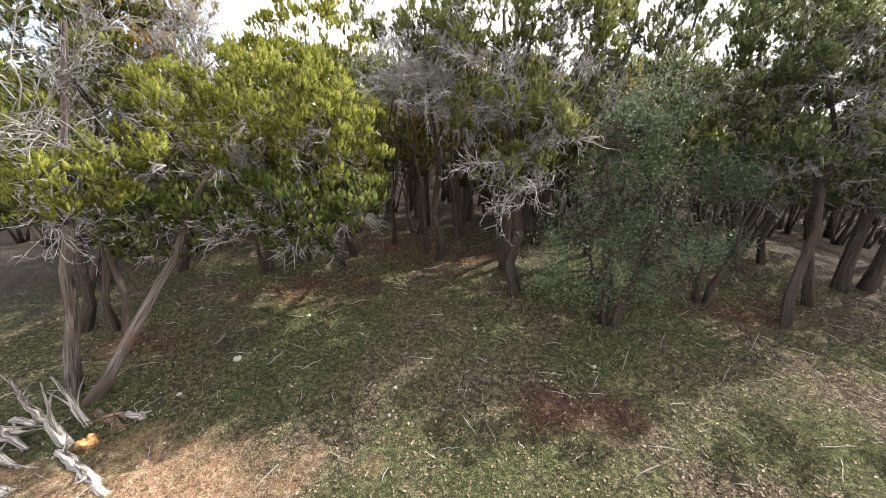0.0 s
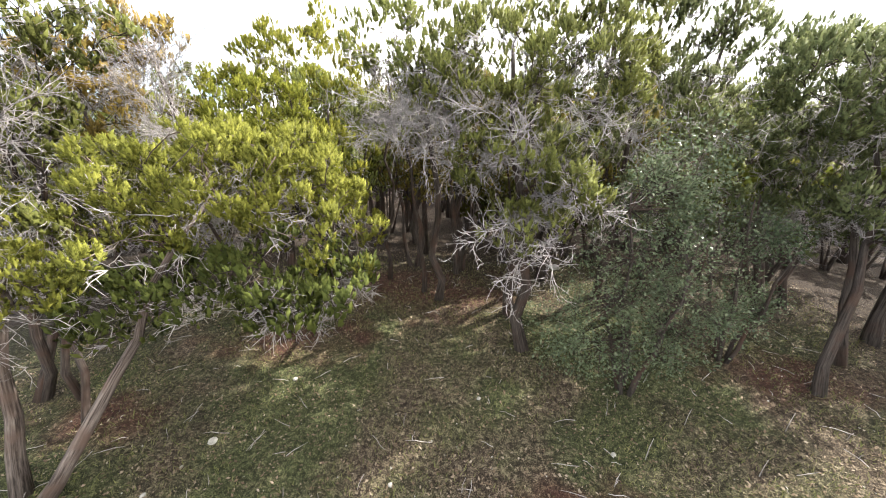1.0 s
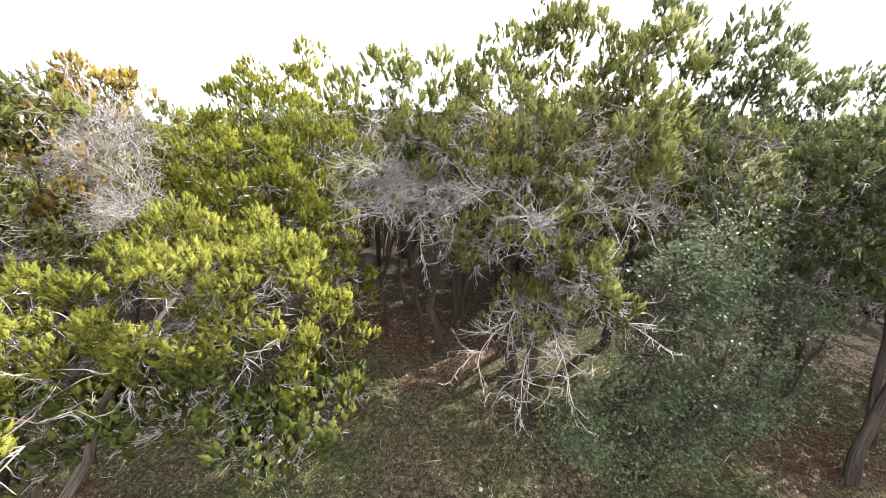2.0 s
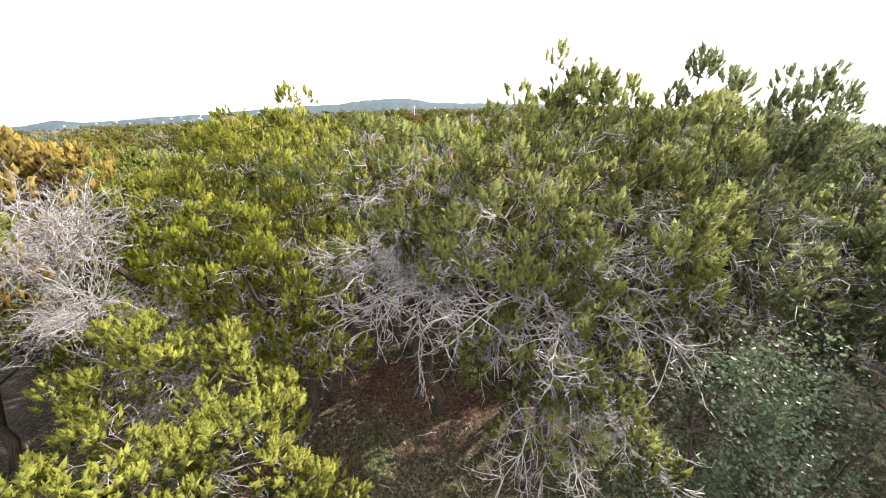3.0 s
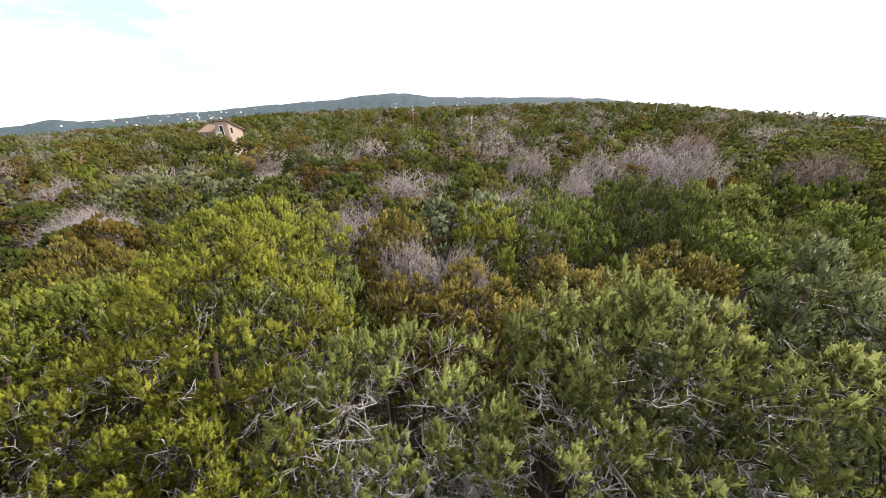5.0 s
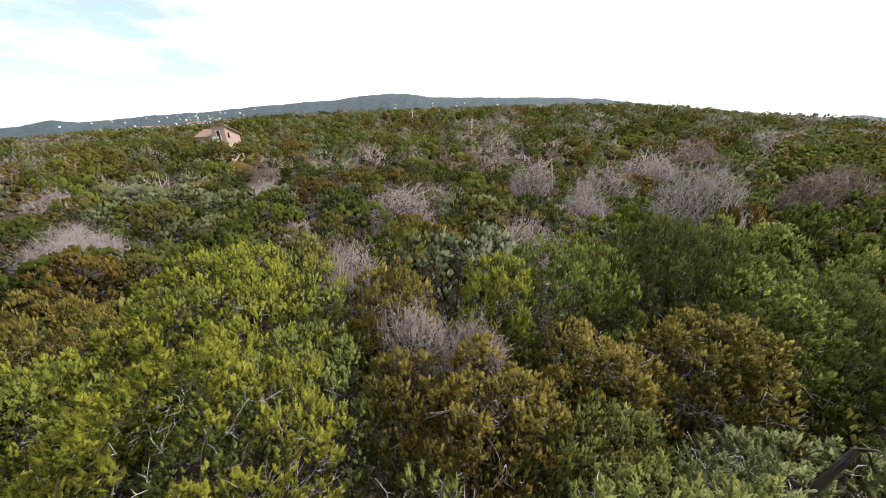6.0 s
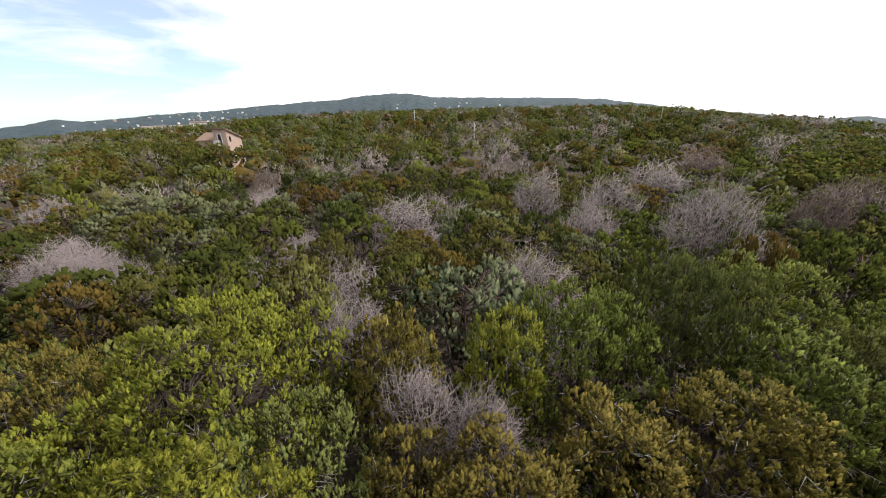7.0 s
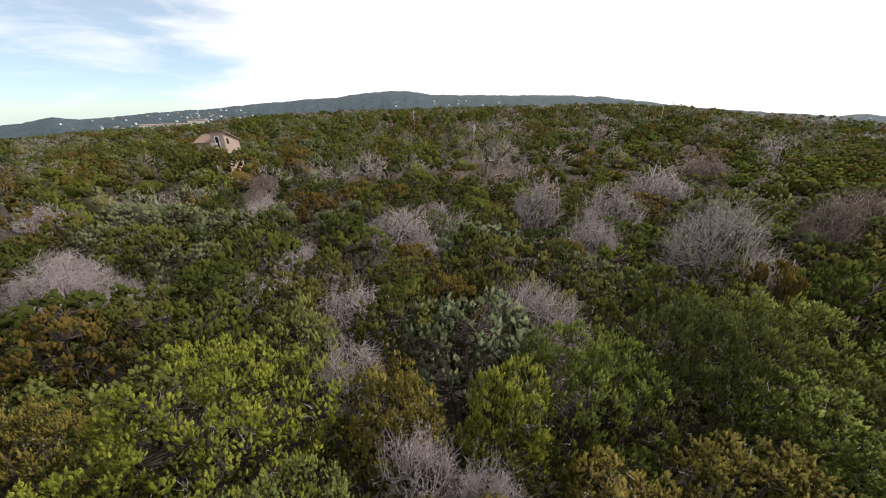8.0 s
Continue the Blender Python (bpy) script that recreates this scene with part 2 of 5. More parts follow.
    bump(t, b, fine.outputs[0], 0.9, 0.05)
    return m


def speckled(name, lo, hi, scale, rough=0.9, strength=0.4):
    m, t, b = mat(name, rough)
    n = noise_tex(t, scale, 6.0, position(t), 0.65)
    r = ramp(t, n.outputs["Fac"], [(0.3, lo), (0.7, hi)])
    t.links.new(r.outputs[0], b.inputs["Base Color"])
    bump(t, b, n.outputs["Fac"], strength, 0.03)
    return m


GROUND = ground_mat()
# woods of the far hills; the blue of distance haze is mixed into the colour
HILL_HAZED = speckled("far_hill_woods_hazed", (0.010, 0.023, 0.034), (0.060, 0.081, 0.092), 0.11, 0.95, 1.0)
DRY = bark_mat("weathered_wood", (0.055, 0.044, 0.038), (0.62, 0.57, 0.54), 12.0, None, 0.8, 1.0)
DRYBARK = bark_mat("stripped_bark", (0.045, 0.028, 0.02), (0.26, 0.19, 0.14), 14.0, (0.14, 0.06, 0.04), 0.9, 1.0)
HEART = speckled("orange_heartwood", (0.36, 0.17, 0.065), (0.60, 0.36, 0.16), 30.0, 0.85, 0.8)
STONE = speckled("limestone", (0.20, 0.19, 0.17), (0.48, 0.46, 0.42), 14.0)
STUCCO = speckled("pink_stucco", (0.31, 0.225, 0.19), (0.41, 0.305, 0.265), 3.0)
ROOF = speckled("brown_shingle", (0.15, 0.10, 0.078), (0.25, 0.175, 0.135), 5.0)
WHITE = speckled("white_paint", (0.68, 0.68, 0.66), (0.80, 0.80, 0.78), 4.0)
DARK = speckled("dark_glass", (0.012, 0.012, 0.014), (0.03, 0.03, 0.035), 3.0, 0.12, 0.0)
METAL = speckled("grey_metal", (0.32, 0.32, 0.33), (0.45, 0.45, 0.46), 6.0, 0.5)
GRASS = leaf_mat("grass_blade", (0.06, 0.07, 0.025), (0.15, 0.16, 0.055), (0.30, 0.29, 0.13), 0.3)
STRAW = leaf_mat("dry_leaf", (0.05, 0.036, 0.024), (0.17, 0.125, 0.082), (0.44, 0.38, 0.29), 0.15)


# ---- mesh helpers ----
def link_mesh(name, verts, faces, materials, parent=None, label="", mats=None, smooth=False, normals=None):
    me = bpy.data.meshes.new(name)
    me.from_pydata(verts if isinstance(verts, list) else verts.tolist(), [], faces if isinstance(faces, list) else faces.tolist())
    for m in (materials if isinstance(materials, (list, tuple)) else [materials]):
        me.materials.append(m)
    if mats is not None:
        me.polygons.foreach_set("material_index", np.asarray(mats, dtype=np.int32))
    if smooth:
        me.polygons.foreach_set("use_smooth", np.ones(len(me.polygons), dtype=bool))
    if normals is not None:
        me.polygons.foreach_set("use_smooth", np.ones(len(me.polygons), dtype=bool))
        me.normals_split_custom_set_from_vertices(normals.tolist())
    ob = new(name, me)
    if parent is not None:
        ob.parent = parent
    if label:
        tagged(ob, label)
    return ob


class Wood:
    """Collects tapered tubes and spikes."""

    def __init__(self):
        self.v, self.f, self.g = [], [], []

    def tube(self, pts, radii, sides=6, rough=0.0, rng=None, flutes=0.0):
        base = len(self.v)
        last = None
        run = 0.0
        ribs = [1 + rng.uniform(-flutes, flutes) for _ in range(sides)] if flutes else [1] * sides
        for i, (p, r) in enumerate(zip(pts, radii)):
            d = (pts[min(i + 1, len(pts) - 1)] - pts[max(i - 1, 0)]).normalized()
            a = d.orthogonal().normalized() if last is None else (last - d * last.dot(d)).normalized()
            last = a
            b = d.cross(a)
            if i:
                run += (p - pts[i - 1]).length
            for k in range(sides):
                w = 2 * math.pi * k / sides
                q = r * ribs[k] * (1 + (rng.uniform(-rough, rough) if rng else 0))
                self.v.append(tuple(p + a * math.cos(w) * q + b * math.sin(w) * q))
                self.g += (math.cos(w) * radii[0] + base * 0.37, math.sin(w) * radii[0], run)
        n = len(pts)
        for i in range(n - 1):
            for k in range(sides):
                a0, a1 = base + i * sides + k, base + i * sides + (k + 1) % sides
                self.f.append((a0, a1, a1 + sides, a0 + sides))
        self.f.append(tuple(base + k for k in reversed(range(sides))))
        self.f.append(tuple(base + (n - 1) * sides + k for k in range(sides)))

    def spike(self, p, q, r):
        d = (q - p)
        if d.length < 1e-4:
            return
        d = d.normalized()
        a = d.orthogonal().normalized() * r
        b = d.cross(a)
        base = len(self.v)
        self.v += [tuple(p + a), tuple(p - a * 0.5 + b * 0.87), tuple(p - a * 0.5 - b * 0.87), tuple(q)]
        for k in range(4):
            self.g += (base * 0.37, k * r, 0.1 * k)
        self.f += [(base, base + 1, base + 3), (base + 1, base + 2, base + 3), (base + 2, base, base + 3)]

    def done(self, name, material, parent, label="", smooth=True):
        ob = link_mesh(name, self.v, self.f, material, parent, label, smooth=smooth)
        ob.data.attributes.new("grain", "FLOAT_VECTOR", "POINT").data.foreach_set("vector", self.g)
        return ob


def curve_pts(p, q, n, sag, rng, wob=0.05):
    out = []
    for i in range(n + 1):
        f = i / n
        c = p.lerp(q, f) + Vector((0, 0, sag * math.sin(math.pi * f)))
        if 0 < i < n:
            c += Vector((rng.uniform(-wob, wob), rng.uniform(-wob, wob), rng.uniform(-wob, wob)))
        out.append(c)
    return out


def plume_form(sides, core, leaves_, width):
    """An upright shoot of scale leaves: a slim spindle set round with short leafy tips. Vertices, triangles and outward directions."""
    v, f, out = [(0, 0, -0.05)], [], [(0, 0, -0.3)]
    for k in range(sides):
        a = 2 * math.pi * k / sides
        v.append((core * math.cos(a), core * math.sin(a), 0.45))
        out.append((math.cos(a), math.sin(a), 0.25))
    v.append((0, 0, 1.0))
    out.append((0, 0, 1.0))
    for k in range(sides):
        a, b = 1 + k, 1 + (k + 1) % sides
        f += [(0, b, a), (a, b, sides + 1)]
    for i in range(leaves_):
        a, z = 2.4 * i, 0.05 + 0.85 * (i + 0.5) / leaves_
        d = np.array((math.cos(a), math.sin(a), 0))
        t = np.array((-math.sin(a), math.cos(a), 0))
        p = d * core * 0.6 * (1.1 - 0.7 * z) + (0, 0, z - 0.08)
        n = len(v)
        for q, m in ((p + t * width, t * 0.5 + d), (p - t * width, d - t * 0.5), (d * 1.02 * (1.1 - 0.65 * z) + (0, 0, z + 0.13), d + (0, 0, 0.6))):
            v.append(tuple(q))
            out.append(tuple(m / np.linalg.norm(m)))
        f.append((n, n + 1, n + 2))
    return np.array(v, dtype=float), np.array(f), np.array(out, dtype=float)


# far, middle and near
PLUMES = (plume_form(3, 1.0, 0, 0), plume_form(4, 0.62, 5, 0.36), plume_form(4, 0.46, 18, 0.15))


def plumes(rs, centres, radii, per, height, level, outward=None, slim=0.30, squash=0.85, rise=0.45):
    """Clumps of upright shoots over round lobes: vertices, triangles and soft normals."""
    tv, tf, to = PLUMES[level]
    n, q = len(centres) * per, len(tv)
    c = np.repeat(np.asarray(centres), per, axis=0)
    r = np.repeat(np.asarray(radii), per)
    d = rs.normal(size=(n, 3))
    d[:, 2] += rise
    if outward is not None:
        d += np.repeat(np.asarray(outward), per, axis=0) * 0.55
    d /= np.linalg.norm(d, axis=1, keepdims=True)
    p = c + d * (r * rs.uniform(0.5, 1.0, n))[:, None] * np.array((1, 1, squash))
    axis = d * 0.5 + np.array((0, 0, 0.85)) + rs.normal(size=(n, 3)) * 0.17
    axis /= np.linalg.norm(axis, axis=1, keepdims=True)
    u = np.cross(axis, rs.normal(size=(n, 3)))
    u /= np.linalg.norm(u, axis=1, keepdims=True) + 1e-9
    w = np.cross(axis, u)
    h = height * rs.uniform(0.6, 1.4, n)
    wide = h * slim * rs.uniform(0.8, 1.25, n)
    local = tv[None] + rs.normal(size=(n, q, 3)) * np.array((0.16, 0.16, 0.06))
    v = (p - axis * (h * 0.45)[:, None])[:, None]
    v = v + u[:, None] * (local[:, :, :1] * wide[:, None, None]) + w[:, None] * (local[:, :, 1:2] * wide[:, None, None]) + axis[:, None] * (local[:, :, 2:] * h[:, None, None])
    soft = u[:, None] * to[None, :, :1] + w[:, None] * to[None, :, 1:2] + axis[:, None] * to[None, :, 2:]
    soft = soft * 0.62 + d[:, None] * 0.5 + rs.normal(size=(n, q, 3)) * 0.12
    if outward is not None:
        soft = soft + np.repeat(np.asarray(outward), per, axis=0)[:, None] * 0.4
    soft /= np.linalg.norm(soft, axis=2, keepdims=True)
    f = tf[None] + (np.arange(n) * q)[:, None, None]
    return v.reshape(-1, 3), f.reshape(-1, 3), soft.reshape(-1, 3)


def cores(rs, centres, radii, k, detail):
    """Uneven dense hearts of the leaf clumps."""
    bm = bmesh.new()
    bmesh.ops.create_icosphere(bm, subdivisions=detail, radius=1.0)
    hv = np.array([v.co[:] for v in bm.verts])
    hf = np.array([[v.index for v in f.verts] for f in bm.faces])
    bm.free()
    n, q = len(centres), len(hv)
    v = hv[None] * (1 + rs.normal(size=(n, q, 1)) * 0.2) * (np.asarray(radii) * k)[:, None, None] * (1, 1, 0.9) + np.asarray(centres)[:, None]
    f = hf[None] + (np.arange(n) * q)[:, None, None]
    return v.reshape(-1, 3), f.reshape(-1, 3), np.tile(hv, (n, 1))


def leaves(rs, centres, radii, per, size):
    """Small oval leaves, each folded along its rib."""
    n = len(centres) * per
    c = np.repeat(np.asarray(centres), per, axis=0)
    r = np.repeat(np.asarray(radii), per)
    d = rs.normal(size=(n, 3))
    d /= np.linalg.norm(d, axis=1, keepdims=True)
    p = c + d * (r * rs.uniform(0.2, 1.0, n) ** 0.7)[:, None]
    ray = d * 0.5 + rs.normal(size=(n, 3)) * 0.7
    ray /= np.linalg.norm(ray, axis=1, keepdims=True)
    side = np.cross(ray, np.array((0, 0, 1.0)) + rs.normal(size=(n, 3)) * 0.5)
    side /= np.linalg.norm(side, axis=1, keepdims=True)
    nrm = np.cross(ray, side)
    s = (size * rs.uniform(0.7, 1.3, n))[:, None]
    v = np.empty((n, 4, 3))
    v[:, 0], v[:, 2] = p, p + ray * s * 1.7
    v[:, 1] = p + ray * s * 0.8 + side * s * 0.55 + nrm * s * 0.15
    v[:, 3] = p + ray * s * 0.8 - side * s * 0.55 + nrm * s * 0.15
    i = np.arange(n)[:, None] * 4
    f = np.concatenate((i + [[0, 1, 2]], i + [[0, 2, 3]]), axis=1).reshape(-1, 3)
    return v.reshape(-1, 3), f


# ---- ground ----
RIDGE_AZ = (-180, -90, -58, -50, -44, -33, -22, -11, 0, 27, 34, 43, 51, 90, 180)
RIDGE_Z = (-6, -10, -7, -4.2, -3.2, -1.7, 1.8, 2.8, 3.4, 3.8, 2.8, -1.0, -3.2, -4, -6)


def ground_z(x, y):
    """Height of the land: a gently rising clearing, a shallow dip behind it, then a wooded rise."""
    d = math.hypot(x, y - 3)
    az = math.degrees(math.atan2(x, y - 3))
    ridge = float(np.interp(az, RIDGE_AZ, RIDGE_Z))
    near = 0.52 + 0.095 * max(-4.0, min(y - 4.2, 4.5)) - 0.02 * max(0.0, abs(x) - 4)
    dip = -0.9 - 0.012 * max(0, -x) * 1.5
    f1 = min(max((d - 7) / 17, 0), 1)
    f1 = f1 * f1 * (3 - 2 * f1)
    f2 = min(max((d - 26) / 165, 0), 1)
    f2 = f2 * f2 * (3 - 2 * f2) * 0.7 + 0.3 * f2
    z = near * (1 - f1) + dip * f1 + (ridge - dip) * f2
    if d > 205:
        z -= (d - 205) * 0.1
    bumps = noise.noise((x * 0.35, y * 0.35, 3.1)) * 0.06 + noise.noise((x * 1.4, y * 1.4, 9.1)) * 0.025
    return z + bumps + noise.noise((x * 0.03, y * 0.03, 1.7)) * min(d / 40, 1.2)


def build_ground():
    az = [radians(a) for a in np.concatenate((np.arange(-75, 75.1, 1.0), np.arange(80, 281, 5.0)))]
    rings = [0.15 * i for i in range(1, 90)] + list(np.geomspace(13.6, 400, 90)) + [600, 900, 1500, 2600, 4200]
    v = [(0, 3, ground_z(0, 3))]
    f = []
    n = len(az)
    for r in rings:
        for a in az:
            x, y = r * math.sin(a), 3 + r * math.cos(a)
            v.append((x, y, ground_z(x, y)))
    for k in range(n):
        f.append((0, 1 + (k + 1) % n, 1 + k))
    for i in range(len(rings) - 1):
        for k in range(n):
            a, b = 1 + i * n + k, 1 + i * n + (k + 1) % n
            f.append((a, b, b + n, a + n))
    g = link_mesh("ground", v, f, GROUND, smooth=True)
    tagged(g, "uneven ground of thin grass, leaf litter and patches of red soil", "ground", kind="structure")


build_ground()


# ---- trees ----
def cedar_parts(parent, seed, stems, crowns, lobes, per, leaf, shoot=(0.11, 1), lobe=(0.14, 0.27), bark=None, dead=60, fans=(), trunk_sides=12, low=False, floor=-0.85, deep=0.5, thick=1.0, heart=0):
    """Parts of a cedar: stems are (base, top, radius); crowns are (centre, half sizes); fans are dead boughs (from, to)."""
    rng, rs = random.Random(seed), np.random.RandomState(seed)
    bark = bark or BARK
    trunk = Wood()
    tips = []
    for b, q, r in stems:
        b, q = Vector(b), Vector(q)
        n = 3 if low else 7
        pts = curve_pts(b, q, n, 0, rng, 0.02 if low else (q - b).length * 0.025)
        radii = [r * (1.2 if i == 0 else 1) * (1 - 0.78 * i / n) for i in range(n + 1)]
        trunk.tube(pts, radii, 5 if low else trunk_sides, 0.0 if low else 0.10, rng, 0.0 if low else 0.28)
        tips += [(p, rr) for p, rr in zip(pts, radii)][1:]
    trunk.done("trunk", bark, parent)
    centres, radii, outward = [], [], []
    weight = [c[1][0] * c[1][1] + c[1][0] * c[1][2] for c in crowns]
    for _ in range(lobes):
        for _ in range(9):
            c, h = rng.choices(crowns, weight)[0]
            d = Vector((rng.gauss(0, 1), rng.gauss(0, 1), rng.gauss(0.2, 1))).normalized()
            k = rng.uniform(deep, 1.0) ** 0.6
            q = (c[0] + d.x * h[0] * k, c[1] + d.y * h[1] * k, c[2] + d.z * h[2] * k)
            buried = any(sum(((q[j] - o[j]) / s[j]) ** 2 for j in range(3)) < 0.5 for o, s in crowns if o is not c)
            if d.z > floor and not buried:
                break
        centres.append(q)
        radii.append(rng.uniform(*lobe))
        outward.append(tuple(d))
    limbs = Wood()
    twigs = Wood()
    nodes = list(tips)
    for c in sorted((Vector(c) for c in centres), key=lambda c: min((a[0] - c).length for a in tips)):
        p, rr = min(nodes, key=lambda a: (a[0] - c).length + 0.8 * max(0, a[0].z - c.z + 0.2) + 0.25 * rng.random())
        if low:
            limbs.spike(p, c, 0.025)
        else:
            pts = curve_pts(p, c, 3, 0.05 * (c - p).length, rng, 0.04)
            radii_ = [max(0.005, rr * 0.6 * (1 - 0.25 * i)) for i in range(4)]
            limbs.tube(pts, radii_, 3)
            nodes += list(zip(pts, radii_))[1:3]
    for _ in range(dead):
        c = Vector(min(rng.sample(centres, 2), key=lambda q: q[2]))
        p, rr = min(tips, key=lambda a: (a[0] - c).length)
        s = p.lerp(c, rng.uniform(0.4, 1.0)) - Vector((0, 0, 0.10))
        out = (c - p).normalized()
        for _ in range(2):
            twig(twigs, s, (out + Vector((rng.gauss(0, 0.6), rng.gauss(0, 0.6), rng.gauss(-0.1, 0.6)))).normalized(), rng.uniform(0.14, 0.36), 0.0046, rng)
    tagged(limbs.done("branching", bark, parent), kind="stuff")
    if twigs.v:
        tagged(twigs.done("deadwood", TWIG_DEAD, parent, "bleached grey dead twigs"), kind="stuff")
    for a, b in fans:
        w = Wood()
        dead_bough(w, Vector(a), Vector(b), rng, thick)
        w.done("dead_bough", TWIG_DEAD, parent, "bleached dead bough with curling twigs")
    v, f, soft = plumes(rs, centres, radii, per, *shoot, outward=outward)
    if heart:
        # coarser foliage that closes the inside of the crown
        inner = []
        for _ in range(heart):
            c, h = rng.choices(crowns, weight)[0]
            inner.append([c[k] + rng.uniform(-0.55, 0.55) * h[k] for k in range(3)])
        iv, jf, jn = plumes(rs, inner, [0.2] * heart, 3 if low else 6, 0.13 if low else 0.10, 0 if low else 1, slim=0.34)
        v, f, soft = np.concatenate((v, iv)), np.concatenate((f, jf + len(v))), np.concatenate((soft, jn))
    link_mesh("crown", v, f, leaf, parent, normals=soft)


def twig(w, s, d, l, r, rng, forks=3):
    """A crooked dead twig with short side twigs."""
    bend = Vector((rng.gauss(0, 0.5), rng.gauss(0, 0.5), rng.gauss(0.1, 0.5)))
    m = s + d * l * 0.5
    e = m + (d + bend).normalized() * l * 0.5
    w.tube([s, m, e], [r, r * 0.8, r * 0.4], 3)
    for _ in range(forks):
        g = s.lerp(m, rng.uniform(0.3, 1.0)) if rng.random() < 0.5 else m.lerp(e, rng.uniform(0.0, 0.9))
        k = (d + Vector((rng.gauss(0, 0.8), rng.gauss(0, 0.8), rng.gauss(0, 0.8)))).normalized()
        w.spike(g, g + k * l * rng.uniform(0.25, 0.55), r * 0.75)


def dead_bough(w, a, b, rng, thick=0.75):
    """A bleached bough that fans into curved, forking twigs."""
    pts = curve_pts(a, b, 6, 0.12 * (b - a).length, rng, 0.04)
    w.tube(pts, [0.012 * thick * (1 - 0.12 * i) for i in range(7)], 5)
    axis = (b - a).normalized()
    for i in range(2, 7):
        for _ in range(4):
            d = (axis * 0.75 + Vector((rng.gauss(0, 0.55), rng.gauss(0, 0.55), rng.gauss(0.0, 0.5)))).normalized()
            bend = Vector((rng.uniform(-0.9, 0.9), rng.uniform(-0.9, 0.9), rng.uniform(-1.3, 0.9)))
            p, l = pts[i].copy(), rng.uniform(0.2, 0.46)
            run = [p]
            for _ in range(4):
                p = p + d * l / 4 + Vector((rng.gauss(0, 0.008), rng.gauss(0, 0.008), rng.gauss(0, 0.008)))
                run.append(p)
                d = (d + bend * 0.28).normalized()
            w.tube(run, [0.0062 * thick * (1 - 0.17 * k) for k in range(5)], 3)
            for k in range(1, 5):
                e = (run[k] - run[k - 1]).normalized() + Vector((rng.gauss(0, 0.6), rng.gauss(0, 0.6), rng.gauss(0, 0.6)))
                twig(w, run[k], e.normalized(), rng.uniform(0.08, 0.2), 0.0042 * thick, rng, 2)


def thing(name, label, category, group=""):
    e = new(name)
    e.empty_display_size = 0.3
    return tagged(e, label, category, group)


def bare_parts(parent, seed, height, radius, wood, forks=(13, 8, 5, 3), thin=0.006, base=0.42):
    """A leafless tree: limbs fork from a short trunk into a rounded dome of fine twigs."""
    rng = random.Random(seed)
    trunk, fine = Wood(), Wood()
    o = Vector((0, 0, height * base))
    trunk.tube([Vector((0, 0, -0.12)), Vector((0.03, 0.02, height * base * 0.5)), o], [0.10, 0.085, 0.07], 6)

    def dome(d, k):
        return o + Vector((d.x * radius, d.y * radius, d.z * height * (0.98 - base))) * k

    def near(d, w):
        e = d + Vector((rng.gauss(0, w), rng.gauss(0, w), rng.gauss(0.06, w)))
        return e.normalized()

    for i in range(forks[0]):
        a = 2.4 * i
        u = -0.25 + 1.2 * (i + 0.5) / forks[0]
        d = Vector((math.sqrt(1 - u * u) * math.cos(a), math.sqrt(1 - u * u) * math.sin(a), u))
        swell = rng.uniform(0.66, 1.08)
        p = dome(d, 0.52 * swell)
        trunk.tube([o.lerp(p, 0.0), o.lerp(p, 0.5) + Vector((rng.gauss(0, 0.06), rng.gauss(0, 0.06), -0.05)), p], [0.034, 0.024, 0.015], 4)
        for _ in range(forks[1]):
            e = near(d, 0.42)
            q = dome(e, rng.uniform(0.70, 0.84) * swell)
            s = o.lerp(p, rng.uniform(0.6, 1.0))
            (trunk if rng.random() < 0.4 else fine).tube([s, s.lerp(q, 0.5) + Vector((rng.gauss(0, 0.07), rng.gauss(0, 0.07), rng.gauss(-0.04, 0.06))), q], [0.012, 0.009, 0.005], 3)
            for _ in range(forks[2]):
                g = near(e, 0.42)
                r = dome(g, rng.uniform(0.9, 1.03) * swell)
                s2 = s.lerp(q, rng.uniform(0.65, 1.0))
                fine.spike(s2, r, thin * 1.3)
                for _ in range(forks[3]):
                    s3 = s2.lerp(r, rng.uniform(0.3, 0.95))
                    fine.spike(s3, s3 + (near(g, 0.85) * rng.uniform(0.12, 0.32)), thin)
    trunk.done("trunk", BARK, parent)
    tagged(fine.done("twig_dome", wood, parent), kind="stuff")


# ---- the trees round the clearing ----
TAKEN = []           # x, y, reach of each tree that stands


def stand(x, y, reach):
    TAKEN.append((x, y, reach))
    return ground_z(x, y)


def hero_cedar(seed, x, y, label, stems, crowns, lobes, per, leaf, bark=None, dead=60, fans=(), reach=1.2, shoot=(0.10, 1), lobe=(0.11, 0.21)):
    """A cedar with its own shape; stems, crowns and fans are given in world places."""
    z = stand(x, y, reach)
    o = Vector((x, y, z))
    e = thing("cedar_tree", label, "tree", "cedars round the clearing")
    e.location = o
    local = lambda p: tuple(Vector(p) - o)
    cedar_parts(e, seed, [((b[0] - x, b[1] - y, ground_z(b[0], b[1]) - z - 0.12), local(t), r) for b, t, r in stems],
                [(local(c), h) for c, h in crowns], int(lobes * 1.1), per + 3, leaf, shoot, lobe, bark, int(dead * 3), [(local(a), local(b)) for a, b in fans], thick=0.6 if leaf == LEAF_GOLD else 0.75)
    return e


